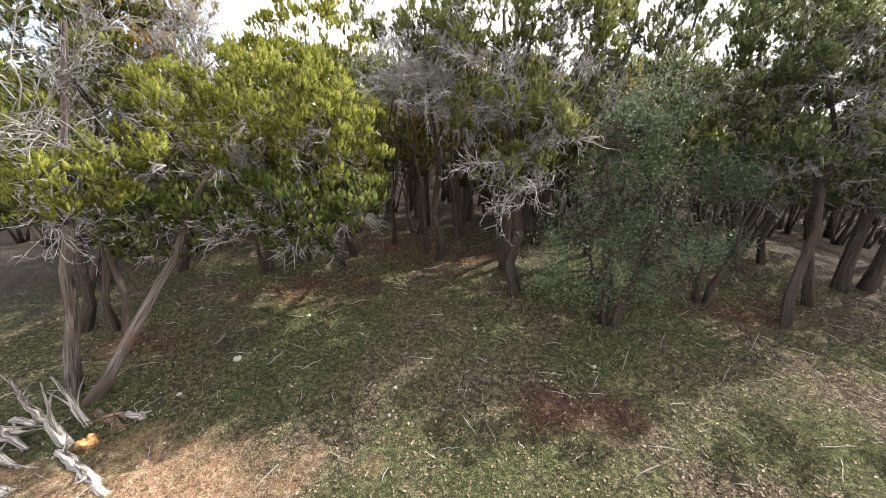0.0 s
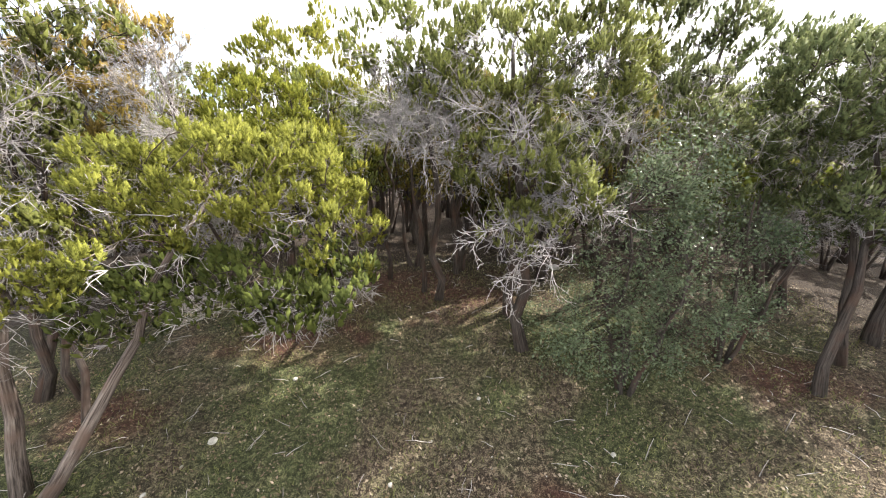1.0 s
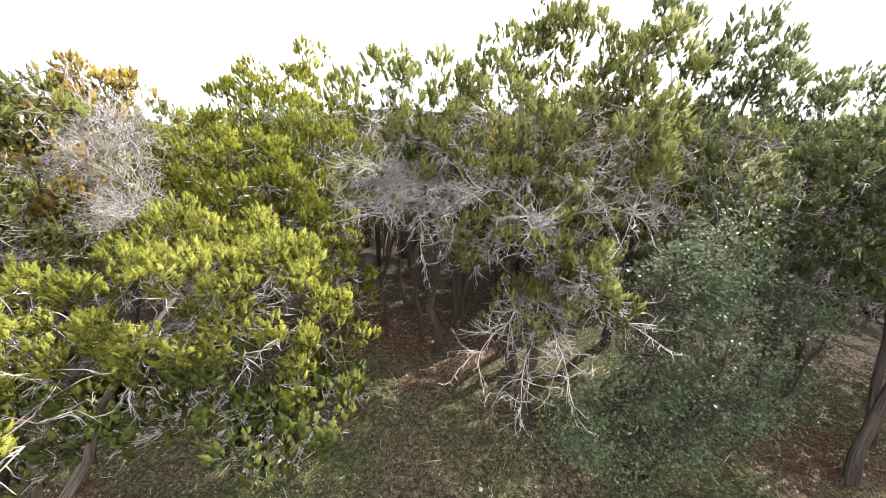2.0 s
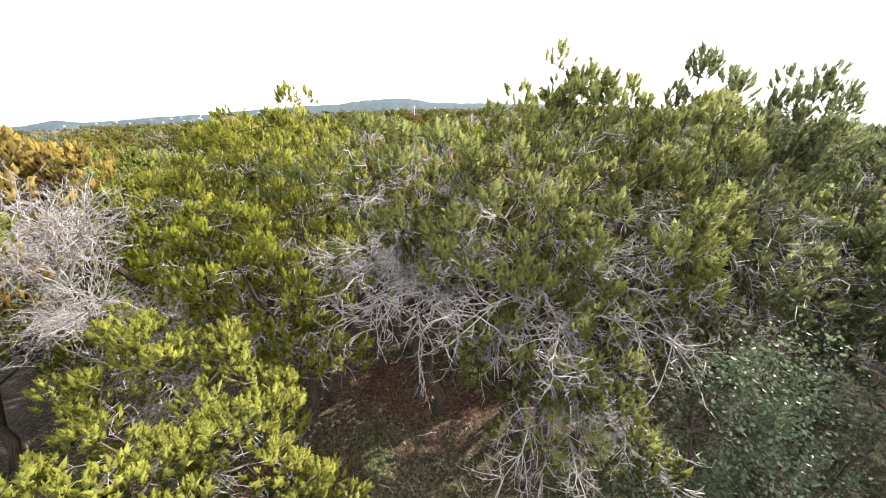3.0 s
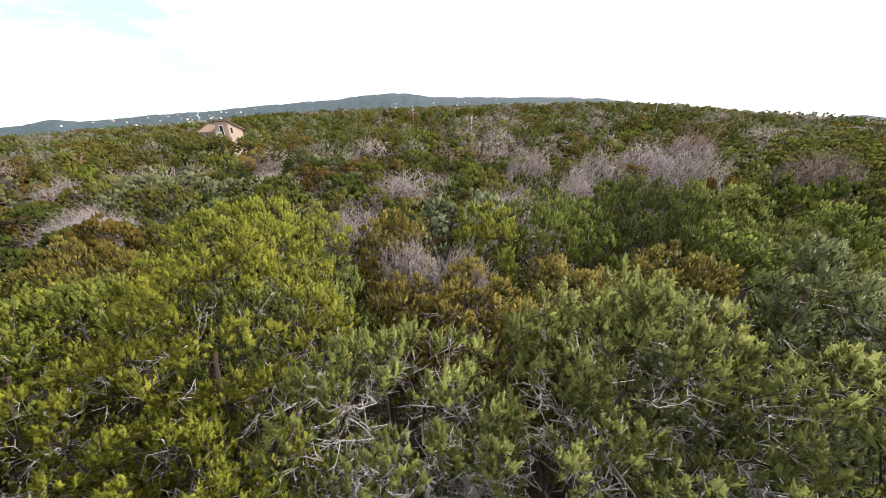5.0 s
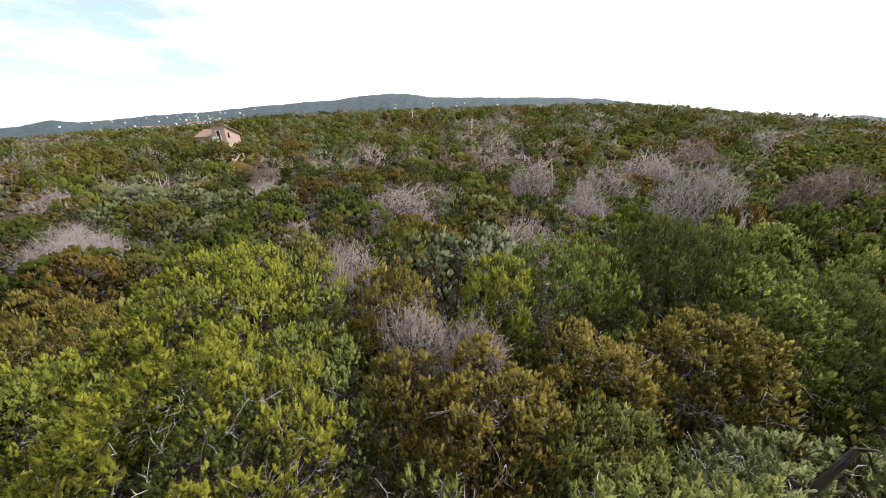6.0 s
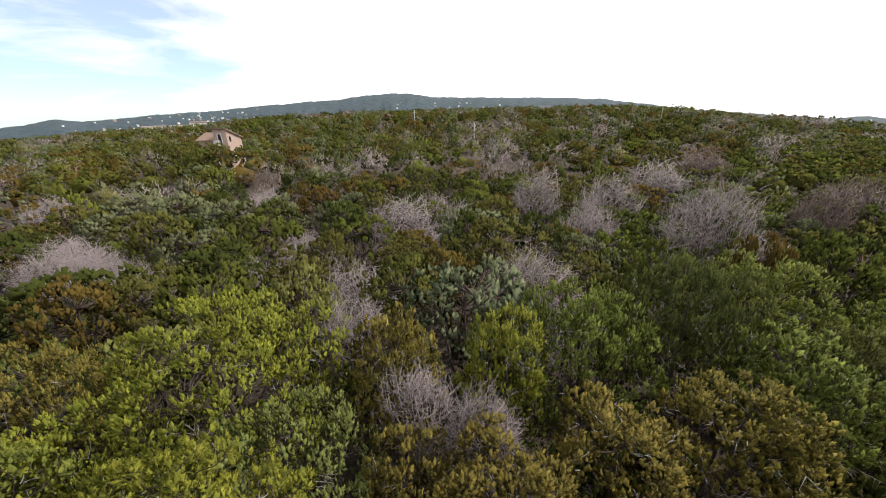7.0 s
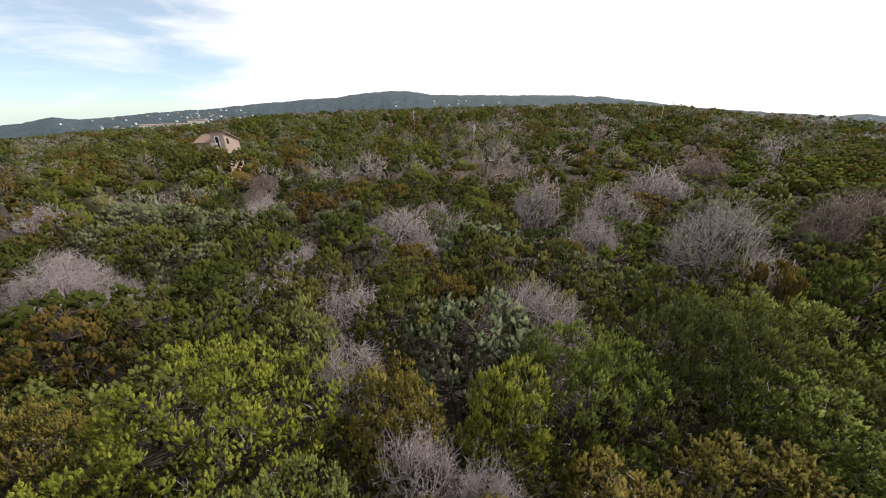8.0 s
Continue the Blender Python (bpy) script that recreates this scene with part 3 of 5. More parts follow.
hero_cedar(11, -4.35, 3.5, "twin-stemmed cedar with shaggy grey bark and yellow-green crown",
           [((-4.64, 3.6), (-3.3, 3.7, 4.4), 0.082), ((-4.38, 3.48), (-2.3, 4.4, 3.55), 0.066)],
           [((-2.1, 4.75, 3.75), (0.85, 0.5, 0.5)), ((-2.9, 5.2, 3.7), (0.6, 0.4, 0.4)), ((-1.5, 4.6, 3.6), (0.45, 0.35, 0.4)), ((-1.95, 3.95, 3.75), (0.72, 0.42, 0.40)), ((-1.4, 4.1, 3.65), (0.55, 0.4, 0.5)), ((-2.65, 3.8, 3.6), (0.5, 0.4, 0.5)), ((-3.55, 3.5, 2.95), (0.5, 0.35, 0.35)),
            ((-2.42, 3.2, 3.2), (0.22, 0.2, 0.2)), ((-1.05, 4.15, 3.15), (0.38, 0.35, 0.5)), ((-4.6, 4.1, 3.5), (0.6, 0.5, 0.6))],
           185, 20, LEAF_GOLD, BARK_PALE, 60,
           [((-4.0, 3.65, 3.4), (-3.3, 3.6, 4.0)), ((-4.0, 3.7, 3.6), (-3.1, 3.9, 4.4)), ((-4.0, 3.7, 3.7), (-3.7, 3.9, 4.7)), ((-4.0, 3.65, 3.2), (-3.4, 3.3, 3.5)),
            ((-4.1, 3.6, 2.9), (-3.6, 3.3, 2.6)), ((-4.0, 3.7, 3.8), (-4.5, 3.7, 4.7))], 1.2, (0.080, 2), (0.10, 0.19))

hero_cedar(12, -2.7, 7.25, "broad sunlit cedar with bright green crown and dark leaning trunks",
           [((-3.75, 6.75), (-3.3, 7.2, 4.2), 0.075), ((-3.1, 7.2), (-2.6, 7.4, 4.8), 0.09), ((-2.35, 7.1), (-2.0, 7.3, 4.4), 0.075)],
           [((-2.5, 7.6, 4.95), (1.45, 1.0, 0.85)), ((-1.9, 7.8, 4.9), (0.7, 0.5, 0.5)), ((-3.6, 7.0, 4.5), (0.8, 0.6, 0.55)), ((-2.2, 7.3, 3.8), (1.1, 0.8, 0.5)), ((-2.6, 6.9, 3.0), (1.3, 0.7, 0.5)), ((-2.3, 6.9, 2.45), (1.3, 0.6, 0.4)), ((-3.9, 6.8, 2.7), (0.8, 0.6, 0.6)), ((-2.16, 7.9, 5.75), (0.3, 0.3, 0.3))], 215, 15, LEAF_BRIGHT, None, 130, (), 1.5, (0.10, 2))

hero_cedar(13, -2.15, 6.35, "slim cedar with bright green upright sprays at the clearing's edge",
           [((-2.1, 7.55), (-2.35, 6.2, 4.2), 0.05)], [((-2.6, 6.25, 4.35), (0.75, 0.6, 0.55)), ((-2.1, 6.2, 3.6), (0.7, 0.5, 0.45)), ((-1.7, 6.1, 3.1), (0.4, 0.4, 0.35))], 77, 15, LEAF_BRIGHT, None, 45, (), 0.9, (0.10, 2))

hero_cedar(14, 1.2, 5.75, "large olive-green cedar with bleached dead boughs low on its trunk",
           [((1.2, 5.75), (0.85, 6.1, 5.1), 0.09), ((1.15, 6.75), (1.4, 6.5, 5.0), 0.09)],
           [((0.5, 5.7, 4.75), (1.05, 0.75, 0.65)), ((1.5, 5.45, 4.75), (0.85, 0.65, 0.65)), ((2.1, 5.7, 5.3), (0.45, 0.4, 0.55)), ((1.35, 6.2, 5.55), (0.6, 0.5, 0.5)), ((1.3, 6.95, 3.9), (0.8, 0.45, 0.5)), ((0.85, 6.2, 5.6), (0.35, 0.3, 0.35)), ((0.8, 6.4, 5.5), (0.5, 0.45, 0.5)), ((1.15, 4.75, 3.6), (0.3, 0.25, 0.2)), ((1.3, 4.3, 3.55), (0.16, 0.16, 0.14)), ((0.9, 5.35, 3.7), (0.9, 0.5, 0.45)), ((1.0, 5.2, 2.9), (0.5, 0.4, 0.35)), ((0.82, 6.2, 5.95), (0.2, 0.2, 0.28)), ((1.35, 6.2, 5.85), (0.25, 0.25, 0.25))],
           235, 14, LEAF_DUSTY, None, 260,
           [((1.15, 5.6, 2.6), (0.25, 4.3, 3.05)), ((1.15, 5.6, 2.5), (0.65, 4.3, 2.45)), ((1.2, 5.6, 2.6), (1.05, 4.3, 2.75)), ((1.2, 5.6, 3.4), (1.45, 4.25, 3.35)),
            ((1.1, 5.7, 3.7), (0.65, 4.5, 4.1)), ((1.2, 5.6, 3.8), (1.6, 4.75, 4.15)), ((0.9, 5.7, 3.9), (0.2, 4.9, 4.3))], 1.4, (0.10, 2))

hero_cedar(15, -0.25, 7.2, "cedar with grey dead twigs massed under a thin green top",
           [((-0.2, 7.35), (-0.3, 6.2, 5.0), 0.08), ((-1.3, 8.2), (-0.9, 7.0, 4.8), 0.045), ((-0.5, 7.6), (-0.7, 7.0, 4.6), 0.05)],
           [((-0.45, 6.3, 5.15), (0.9, 0.75, 0.5)), ((-0.2, 5.75, 4.75), (0.5, 0.4, 0.25)), ((-0.5, 6.2, 4.2), (0.9, 0.6, 0.4))], 95, 14, LEAF_DUSTY, None, 260,
           [((-0.3, 6.2, 3.9), (-0.5, 5.3, 4.25)), ((-0.3, 6.2, 3.8), (-0.85, 5.4, 4.0)), ((-0.3, 6.2, 3.9), (0.05, 5.3, 3.9)), ((-0.3, 6.2, 3.9), (-0.3, 5.2, 3.7)), ((-0.3, 6.2, 3.9), (-0.15, 5.2, 4.2)),
            ((-0.3, 6.3, 4.2), (-1.1, 5.8, 4.4)), ((-0.3, 6.3, 4.2), (0.0, 5.5, 4.55)), ((-0.3, 6.2, 3.9), (-0.65, 5.2, 4.0)), ((-0.3, 6.2, 4.0), (-0.75, 5.35, 4.45)), ((-0.3, 6.2, 3.7), (0.2, 5.6, 3.5))], 1.2, (0.10, 2))

hero_cedar(16, 2.9, 7.3, "tall cedar with spiky open top, coloured dark for its shaded side",
           [((2.1, 8.1), (2.5, 6.9, 5.7), 0.10), ((3.1, 7.4), (3.2, 7.0, 5.6), 0.08)],
           [((2.35, 6.6, 5.0), (0.9, 0.75, 0.7)), ((2.7, 6.4, 5.6), (0.45, 0.4, 0.45)), ((3.55, 6.5, 5.45), (0.5, 0.45, 0.45)), ((3.4, 5.6, 4.2), (0.5, 0.4, 0.4)), ((1.9, 6.3, 3.5), (0.5, 0.5, 0.6)), ((3.0, 7.7, 4.0), (0.8, 0.5, 0.5)), ((3.4, 6.6, 4.6), (0.75, 0.6, 0.5)), ((2.2, 6.4, 4.6), (0.6, 0.5, 0.4)), ((2.6, 6.6, 3.7), (1.0, 0.6, 0.55)), ((3.2, 6.3, 3.0), (0.6, 0.4, 0.45)), ((2.65, 6.5, 5.9), (0.36, 0.34, 0.34)), ((3.6, 6.6, 5.8), (0.3, 0.3, 0.3)), ((3.0, 7.0, 2.6), (0.8, 0.5, 0.5))], 230, 14, LEAF_SHADED, None, 200,
           [((2.9, 7.1, 3.9), (2.6, 5.9, 3.9)), ((3.1, 7.1, 3.8), (3.6, 6.0, 4.2)), ((2.6, 7, 4.2), (2.2, 6.0, 4.4)), ((3.0, 7.1, 3.6), (3.1, 6.0, 3.6))], 1.5, (0.10, 2))

hero_cedar(17, 4.9, 7.2, "green cedar with several leaning trunks, coloured dark for deep shade",
           [((5.98, 6.8), (5.2, 7.0, 5.2), 0.09), ((4.5, 7.4), (4.3, 7.1, 5.3), 0.08), ((6.7, 7.05), (6.5, 7.4, 4.8), 0.07)],
           [((4.6, 7.1, 5.05), (0.9, 0.8, 0.6)), ((6.0, 7.2, 4.95), (0.85, 0.7, 0.65)), ((4.2, 6.8, 5.5), (0.4, 0.4, 0.45)), ((4.8, 6.6, 3.8), (1.1, 0.6, 0.6)), ((6.0, 6.7, 3.4), (0.9, 0.5, 0.6)), ((4.9, 6.6, 2.7), (1.0, 0.5, 0.5)), ((6.2, 6.6, 2.5), (0.9, 0.5, 0.5))], 220, 14, LEAF_SHADED, None, 200,
           [((4.7, 7.0, 3.7), (4.3, 5.9, 4.0)), ((5.4, 6.9, 3.8), (5.2, 5.8, 4.3)), ((5.4, 6.9, 3.4), (6.2, 6.0, 4.0)), ((4.6, 7.0, 4.0), (4.0, 6.2, 4.6))], 1.5, (0.10, 2))

hero_cedar(18, 5.7, 5.2, "shaded cedar whose bent trunk leans over leaf litter",
           [((5.2, 4.85), (5.7, 5.5, 4.3), 0.065), ((6.15, 5.45), (5.5, 5.9, 4.4), 0.075)],
           [((5.5, 5.5, 4.2), (1.0, 0.7, 0.55)), ((6.4, 5.7, 3.9), (0.75, 0.6, 0.45)), ((4.7, 5.7, 3.8), (0.5, 0.45, 0.4)), ((5.4, 5.2, 3.2), (0.9, 0.45, 0.45)), ((4.55, 5.6, 4.5), (0.6, 0.5, 0.5)), ((6.0, 5.6, 4.9), (0.8, 0.6, 0.5)), ((4.6, 4.8, 4.35), (0.8, 0.5, 0.45)), ((3.9, 4.9, 4.6), (0.5, 0.4, 0.35))], 265, 14, LEAF_SHADED, None, 170,
           [((5.6, 5.4, 3.2), (5.0, 4.6, 3.6)), ((5.7, 5.5, 3.6), (6.3, 4.7, 3.9)), ((5.6, 5.4, 3.6), (5.2, 4.7, 4.1))], 1.4, (0.10, 2))

hero_cedar(19, 7.5, 6.1, "grey-green cedar with paired dark trunks",
           [((7.2, 5.95), (7.3, 6.3, 4.6), 0.10), ((7.7, 6.0), (8.3, 6.2, 4.3), 0.09)],
           [((7.3, 6.4, 4.8), (1.1, 0.85, 0.7)), ((8.6, 6.1, 3.9), (0.9, 0.8, 0.6)), ((7.6, 6.0, 3.2), (1.2, 0.6, 0.6)), ((7.9, 6.0, 2.4), (1.2, 0.5, 0.5))], 200, 14, LEAF_SHADED, None, 160,
           [((7.3, 6.2, 3.6), (6.8, 5.2, 4.1)), ((7.6, 6.2, 3.3), (7.6, 5.1, 3.5)), ((7.3, 6.2, 3.8), (7.3, 5.3, 4.4))], 1.5)

hero_cedar(20, -5.2, 8.0, "green cedar standing in dappled shade",
           [((-5.65, 6.9), (-5.3, 7.6, 4.3), 0.075), ((-5.7, 8.6), (-5.0, 8.3, 4.5), 0.07)],
           [((-5.1, 8.0, 4.5), (1.2, 1.0, 0.7)), ((-5.7, 7.4, 3.9), (0.8, 0.7, 0.5)), ((-5.3, 7.6, 3.0), (1.1, 0.7, 0.5)), ((-5.4, 7.4, 2.4), (1.2, 0.7, 0.45)), ((-6.6, 7.2, 2.6), (0.8, 0.6, 0.6))], 180, 14, LEAF_GREEN, None, 120, (), 1.5)

hero_cedar(21, -3.6, 5.75, "dying cedar with rust-brown top over bleached pinkish-grey branches",
           [((-3.46, 7.61), (-3.7, 5.95, 5.0), 0.075), ((-5.8, 4.86), (-4.7, 5.9, 4.6), 0.07), ((-4.57, 4.26), (-4.6, 5.0, 3.8), 0.05)],
           [((-3.85, 5.95, 5.15), (0.45, 0.4, 0.35)), ((-3.95, 5.4, 4.3), (0.3, 0.25, 0.5)), ((-4.7, 6.0, 4.8), (0.7, 0.55, 0.55))], 84, 14, LEAF_AMBER, None, 72, (), 1.2)

# stands out of view; added so its open crown throws broken shade on the foreground
hero_cedar(22, 6.4, 3.1, "unseen cedar with thin olive-green crown, added to dapple the clearing",
           [((6.4, 3.1), (5.5, 3.2, 4.2), 0.08), ((6.5, 3.2), (6.4, 3.8, 4.2), 0.07)],
           [((5.2, 3.3, 4.3), (1.2, 0.8, 0.7)), ((6.3, 3.8, 4.1), (1.0, 0.8, 0.8)), ((5.6, 2.2, 3.9), (1.1, 0.8, 0.7)), ((4.7, 2.6, 4.2), (0.8, 0.6, 0.5))], 105, 13, LEAF_OLIVE, None, 70, (), 1.0)

# low boughs of the golden cedar on added stems; deep green leaf gives their shade
hero_cedar(23, -1.7, 4.75, "shaded low boughs of the golden cedar, as an added deep green tree",
           [((-2.34, 7.11), (-1.35, 4.5, 2.7), 0.04), ((-2.2, 7.15), (-1.7, 4.4, 2.6), 0.03)],
           [((-1.05, 4.05, 2.65), (0.4, 0.32, 0.35)), ((-1.55, 3.8, 2.7), (0.35, 0.3, 0.3)), ((-1.35, 4.55, 2.35), (0.45, 0.35, 0.38)), ((-1.9, 4.3, 2.35), (0.35, 0.3, 0.3)), ((-1.8, 4.35, 2.85), (0.7, 0.4, 0.3)), ((-2.75, 4.2, 2.65), (0.55, 0.4, 0.35)), ((-3.5, 4.2, 2.4), (0.5, 0.4, 0.4))], 105, 14, LEAF_DEEP, None, 70, (), 0.7)

hero_cedar(24, -5.4, 4.7, "thin cedar with a twiggy olive-brown crown over dark stems",
           [((-5.75, 4.86), (-4.5, 4.9, 4.6), 0.06), ((-5.2, 4.9), (-4.1, 4.6, 4.9), 0.05)],
           [((-4.1, 4.5, 4.4), (0.55, 0.4, 0.5)), ((-3.9, 4.6, 5.0), (0.55, 0.4, 0.4)), ((-4.6, 5.0, 3.8), (0.55, 0.4, 0.6)), ((-4.4, 4.4, 3.1), (0.5, 0.35, 0.5)), ((-3.25, 4.8, 4.9), (0.4, 0.35, 0.3)), ((-4.9, 4.9, 2.5), (0.5, 0.4, 0.45))], 125, 13, LEAF_OLIVE, None, 170,
           [((-4.5, 4.8, 3.8), (-4.0, 4.3, 4.3)), ((-4.5, 4.8, 4.0), (-3.7, 4.5, 4.8)), ((-4.5, 4.8, 3.5), (-4.1, 4.2, 3.6)), ((-4.5, 4.8, 4.2), (-3.2, 4.7, 5.2)), ((-4.4, 4.8, 4.3), (-4.2, 4.5, 5.3))], 0.9)

z0 = stand(-3.3, 5.45, 0.6)
dead_tree = thing("dead_cedar", "dead cedar skeleton of bleached pinkish-grey branches", "tree")
dead_tree.location = (-3.3, 5.45, z0)
rng = random.Random(55)
w = Wood()
spine = curve_pts(Vector((-0.43, 1.24, 0.0)), Vector((-0.1, 0, 3.7)), 8, 0, rng, 0.05)
w.tube(spine, [0.045 * (1 - 0.1 * i) for i in range(9)], 7, 0.12, rng)
w.done("trunk", BARK, dead_tree)
for i in range(34):
    p = spine[rng.randrange(3, 9)]
    a = i * 2.4
    q = p + Vector((math.cos(a) * rng.uniform(0.2, 0.6), math.sin(a) * rng.uniform(0.2, 0.5), rng.uniform(0.15, 0.75)))
    w = Wood()
    dead_bough(w, p, q, rng, 0.6)
    w.done("bough", TWIG_DEAD, dead_tree)


# ---- the small-leaved oak in the clearing ----
def oak_shrub(seed, x, y, crowns, n, per, size, label, name="oak_shrub"):
    z = stand(x, y, 1.0)
    rng, rs = random.Random(seed), np.random.RandomState(seed)
    e = thing(name, label, "shrub")
    e.location = (x, y, z)
    w, tw = Wood(), Wood()
    centres, radii = [], []
    stems = []
    for i in range(5):
        a = i * 1.257 + rng.uniform(-0.3, 0.3)
        q = Vector((0.55 * math.cos(a), 0.4 * math.sin(a), rng.uniform(1.8, 2.9)))
        pts = curve_pts(Vector((0.07 * math.cos(a), 0.07 * math.sin(a), -0.1)), q, 5, 0, rng, 0.06)
        w.tube(pts, [0.04 * (1 - 0.15 * k) for k in range(6)], 6, 0.1, rng)
        stems += pts[1:]
    for _ in range(n):
        (cx, cy, cz), h = rng.choice(crowns)
        d = Vector((rng.gauss(0, 1), rng.gauss(0, 1), rng.gauss(0, 1))).normalized() * rng.uniform(0.35, 1.0)
        c = Vector((cx - x + d.x * h[0], cy - y + d.y * h[1], cz - z + d.z * h[2]))
        p = min(stems, key=lambda s: (s - c).length)
        tw.spike(p, c, 0.012)
        for _ in range(3):
            s = p.lerp(c, rng.uniform(0.4, 0.9))
            tw.spike(s, s + Vector((rng.gauss(0, 0.2), rng.gauss(0, 0.2), rng.gauss(0.05, 0.2))), 0.005)
        centres.append(tuple(c))
        radii.append(rng.uniform(0.14, 0.3))
    w.done("trunk", BARK, e)
    tagged(tw.done("twig_work", BARK, e), kind="stuff")
    v, f = leaves(rs, centres, radii, per, size)
    link_mesh("crown", v, f, LEAF_OAK, e)


oak_shrub(31, 2.5, 4.95, [((2.55, 4.9, 3.5), (0.6, 0.45, 0.65)), ((2.55, 4.85, 2.6), (1.0, 0.5, 0.7)), ((1.9, 4.7, 1.75), (0.9, 0.45, 0.75)), ((3.0, 4.9, 1.8), (0.9, 0.5, 0.8))],
          250, 60, 0.023, "sparse evergreen oak shrub with small glinting blue-green leaves")
oak_shrub(32, 4.35, 5.6, [((4.25, 5.45, 2.75), (0.55, 0.45, 0.45)), ((4.5, 5.6, 1.6), (0.5, 0.4, 0.5))], 55, 60, 0.024,
          "small evergreen oak sapling with pale shiny leaves beside cedar trunks", "oak_sapling")

# ---- woods behind the clearing ----
# kinds of cedar, built once and then copied
KINDS = []
TINTS = {"green": (LEAF_GREEN, "green"), "bright": (LEAF_BRIGHT, "bright yellow-green"), "olive": (LEAF_OLIVE, "olive-green"),
         "rust": (LEAF_RUST, "rust-brown tinged"), "deep": (LEAF_DEEP, "deep green"), "grey": (LEAF_GREY, "dusty grey-green"), "dusty": (LEAF_DUSTY, "dull olive-green")}
FAR_TINTS = {"green": WOODS_GREEN, "bright": WOODS_BRIGHT, "olive": WOODS_OLIVE, "rust": WOODS_RUST, "deep": WOODS_DEEP, "grey": WOODS_GREY}
FORMS = ("broad domed", "upright", "multi-stemmed", "lopsided", "spreading", "flat-topped")


def cedar_kind(seed, height, radius, grade, share=1.0):
    rng = random.Random(seed)
    e = thing("cedar_tree", "", "tree", "cedars of the woods")
    lean = Vector((rng.uniform(-0.4, 0.4), rng.uniform(-0.4, 0.4), 0))
    stems = [((0, 0, -0.12), (lean.x, lean.y, height * 0.76), 0.085)]
    for i in range(2):
        a = rng.uniform(0, 6.28)
        stems.append(((0.12 * math.cos(a), 0.12 * math.sin(a), -0.12), (radius * 0.55 * math.cos(a), radius * 0.55 * math.sin(a), height * 0.62), 0.06))
    top = (lean.x * 0.7, lean.y * 0.7, height * 0.56)
    crowns = [(top, (radius * 0.86, radius * 0.86, height * 0.36))]
    for i in range(12):
        a = 2.4 * i + rng.uniform(-0.4, 0.4)
        u = -0.3 + 1.2 * (i + 0.5) / 12
        s = rng.uniform(0.3, 0.44)
        v = math.sqrt(1 - u * u)
        crowns.append(((top[0] + radius * 0.66 * v * math.cos(a), top[1] + radius * 0.66 * v * math.sin(a), top[2] + height * 0.29 * u), (radius * s, radius * s, height * 0.3 * s)))
    if grade == 0:
        cedar_parts(e, seed, stems, crowns, int(250 * share), 16, LEAF_GREEN, (0.088, 1), (0.11, 0.21), None, 75, floor=-0.5, deep=0.7, heart=60)
    elif grade == 1:
        cedar_parts(e, seed, stems, crowns, 105, 8, LEAF_GREEN, (0.165, 0), (0.17, 0.30), None, 14, low=True, floor=-0.4, deep=0.75, heart=30)
    else:
        cedar_parts(e, seed, stems, crowns, 84, 5, LEAF_GREEN, (0.23, 0), (0.18, 0.32), None, 4, low=True, floor=-0.2, deep=0.8, heart=24)
    return e


NEAR_RADII = (2.1, 1.35, 1.7, 1.45, 1.6, 1.75)
NEAR_KINDS = [cedar_kind(100 + i, 4.5, r, 0, max(1.0, r / 1.5)) for i, r in enumerate(NEAR_RADII)]
SLIM_KINDS = [cedar_kind(120 + i, 4.5, 0.95, 0, 0.6) for i in range(2)]
MID_KINDS = [cedar_kind(150 + i, 4.5, r, 1) for i, r in enumerate((1.55, 1.4, 1.75, 1.45, 1.6, 1.8))]
FAR_KINDS = [cedar_kind(200 + i, 4.4, r, 2) for i, r in enumerate((1.6, 1.4, 1.8, 1.5, 1.7, 1.9))]


def bare_kind(seed, height, radius, forks, thin, wood=TWIG_BARE, base=0.42):
    e = thing("bare_tree", "", "tree", "leafless trees of the woods")
    bare_parts(e, seed, height, radius, wood, forks, thin, base)
    return e


BARE_KINDS = [bare_kind(300 + i, 4.2, r, (13, 8, 6, 4), 0.0045) for i, r in enumerate((1.5, 1.8, 1.4))]
FAR_BARE_KINDS = [bare_kind(310 + i, 4.2, r, (16, 7, 4, 2), 0.009) for i, r in enumerate((1.5, 1.8, 1.4))]
DEAD_KINDS = [bare_kind(320 + i, 4.5, 0.85, (11, 6, 5, 3), 0.0055, TWIG_BARE, 0.70) for i in range(2)]
SOURCE_USED = set()


def place(kind, x, y, scale, tall, turn, reach):
    z = stand(x, y, reach)
    m = pose(x, y, z, 0, 0, turn) @ Matrix.Diagonal((scale, scale, tall, 1))
    if kind.name in SOURCE_USED:
        k = kind.scale
        return copy_thing(kind, m @ Matrix.Diagonal((1 / k.x, 1 / k.y, 1 / k.z, 1)))
    SOURCE_USED.add(kind.name)
    kind.matrix_basis = m
    return kind


def tint(e, leaf):
    for c in e.children:
        if c.name.startswith("crown"):
            c.material_slots[0].link = "OBJECT"
            c.material_slots[0].material = leaf


def put_cedar(i, grade, x, y, scale, tall, turn, hue, slim=False):
    leaf, word = TINTS[hue]
    e = place(SLIM_KINDS[i % 2] if slim else (NEAR_KINDS, MID_KINDS, FAR_KINDS)[grade][i % 6], x, y, scale, tall, turn, 1.3 * scale)
    tint(e, FAR_TINTS[hue] if grade == 2 or (grade == 1 and y > 13.5) else leaf)
    form = "slender" if slim else FORMS[i % 6]
    tagged(e, f"{form} cedar with {word} crown among the woods")


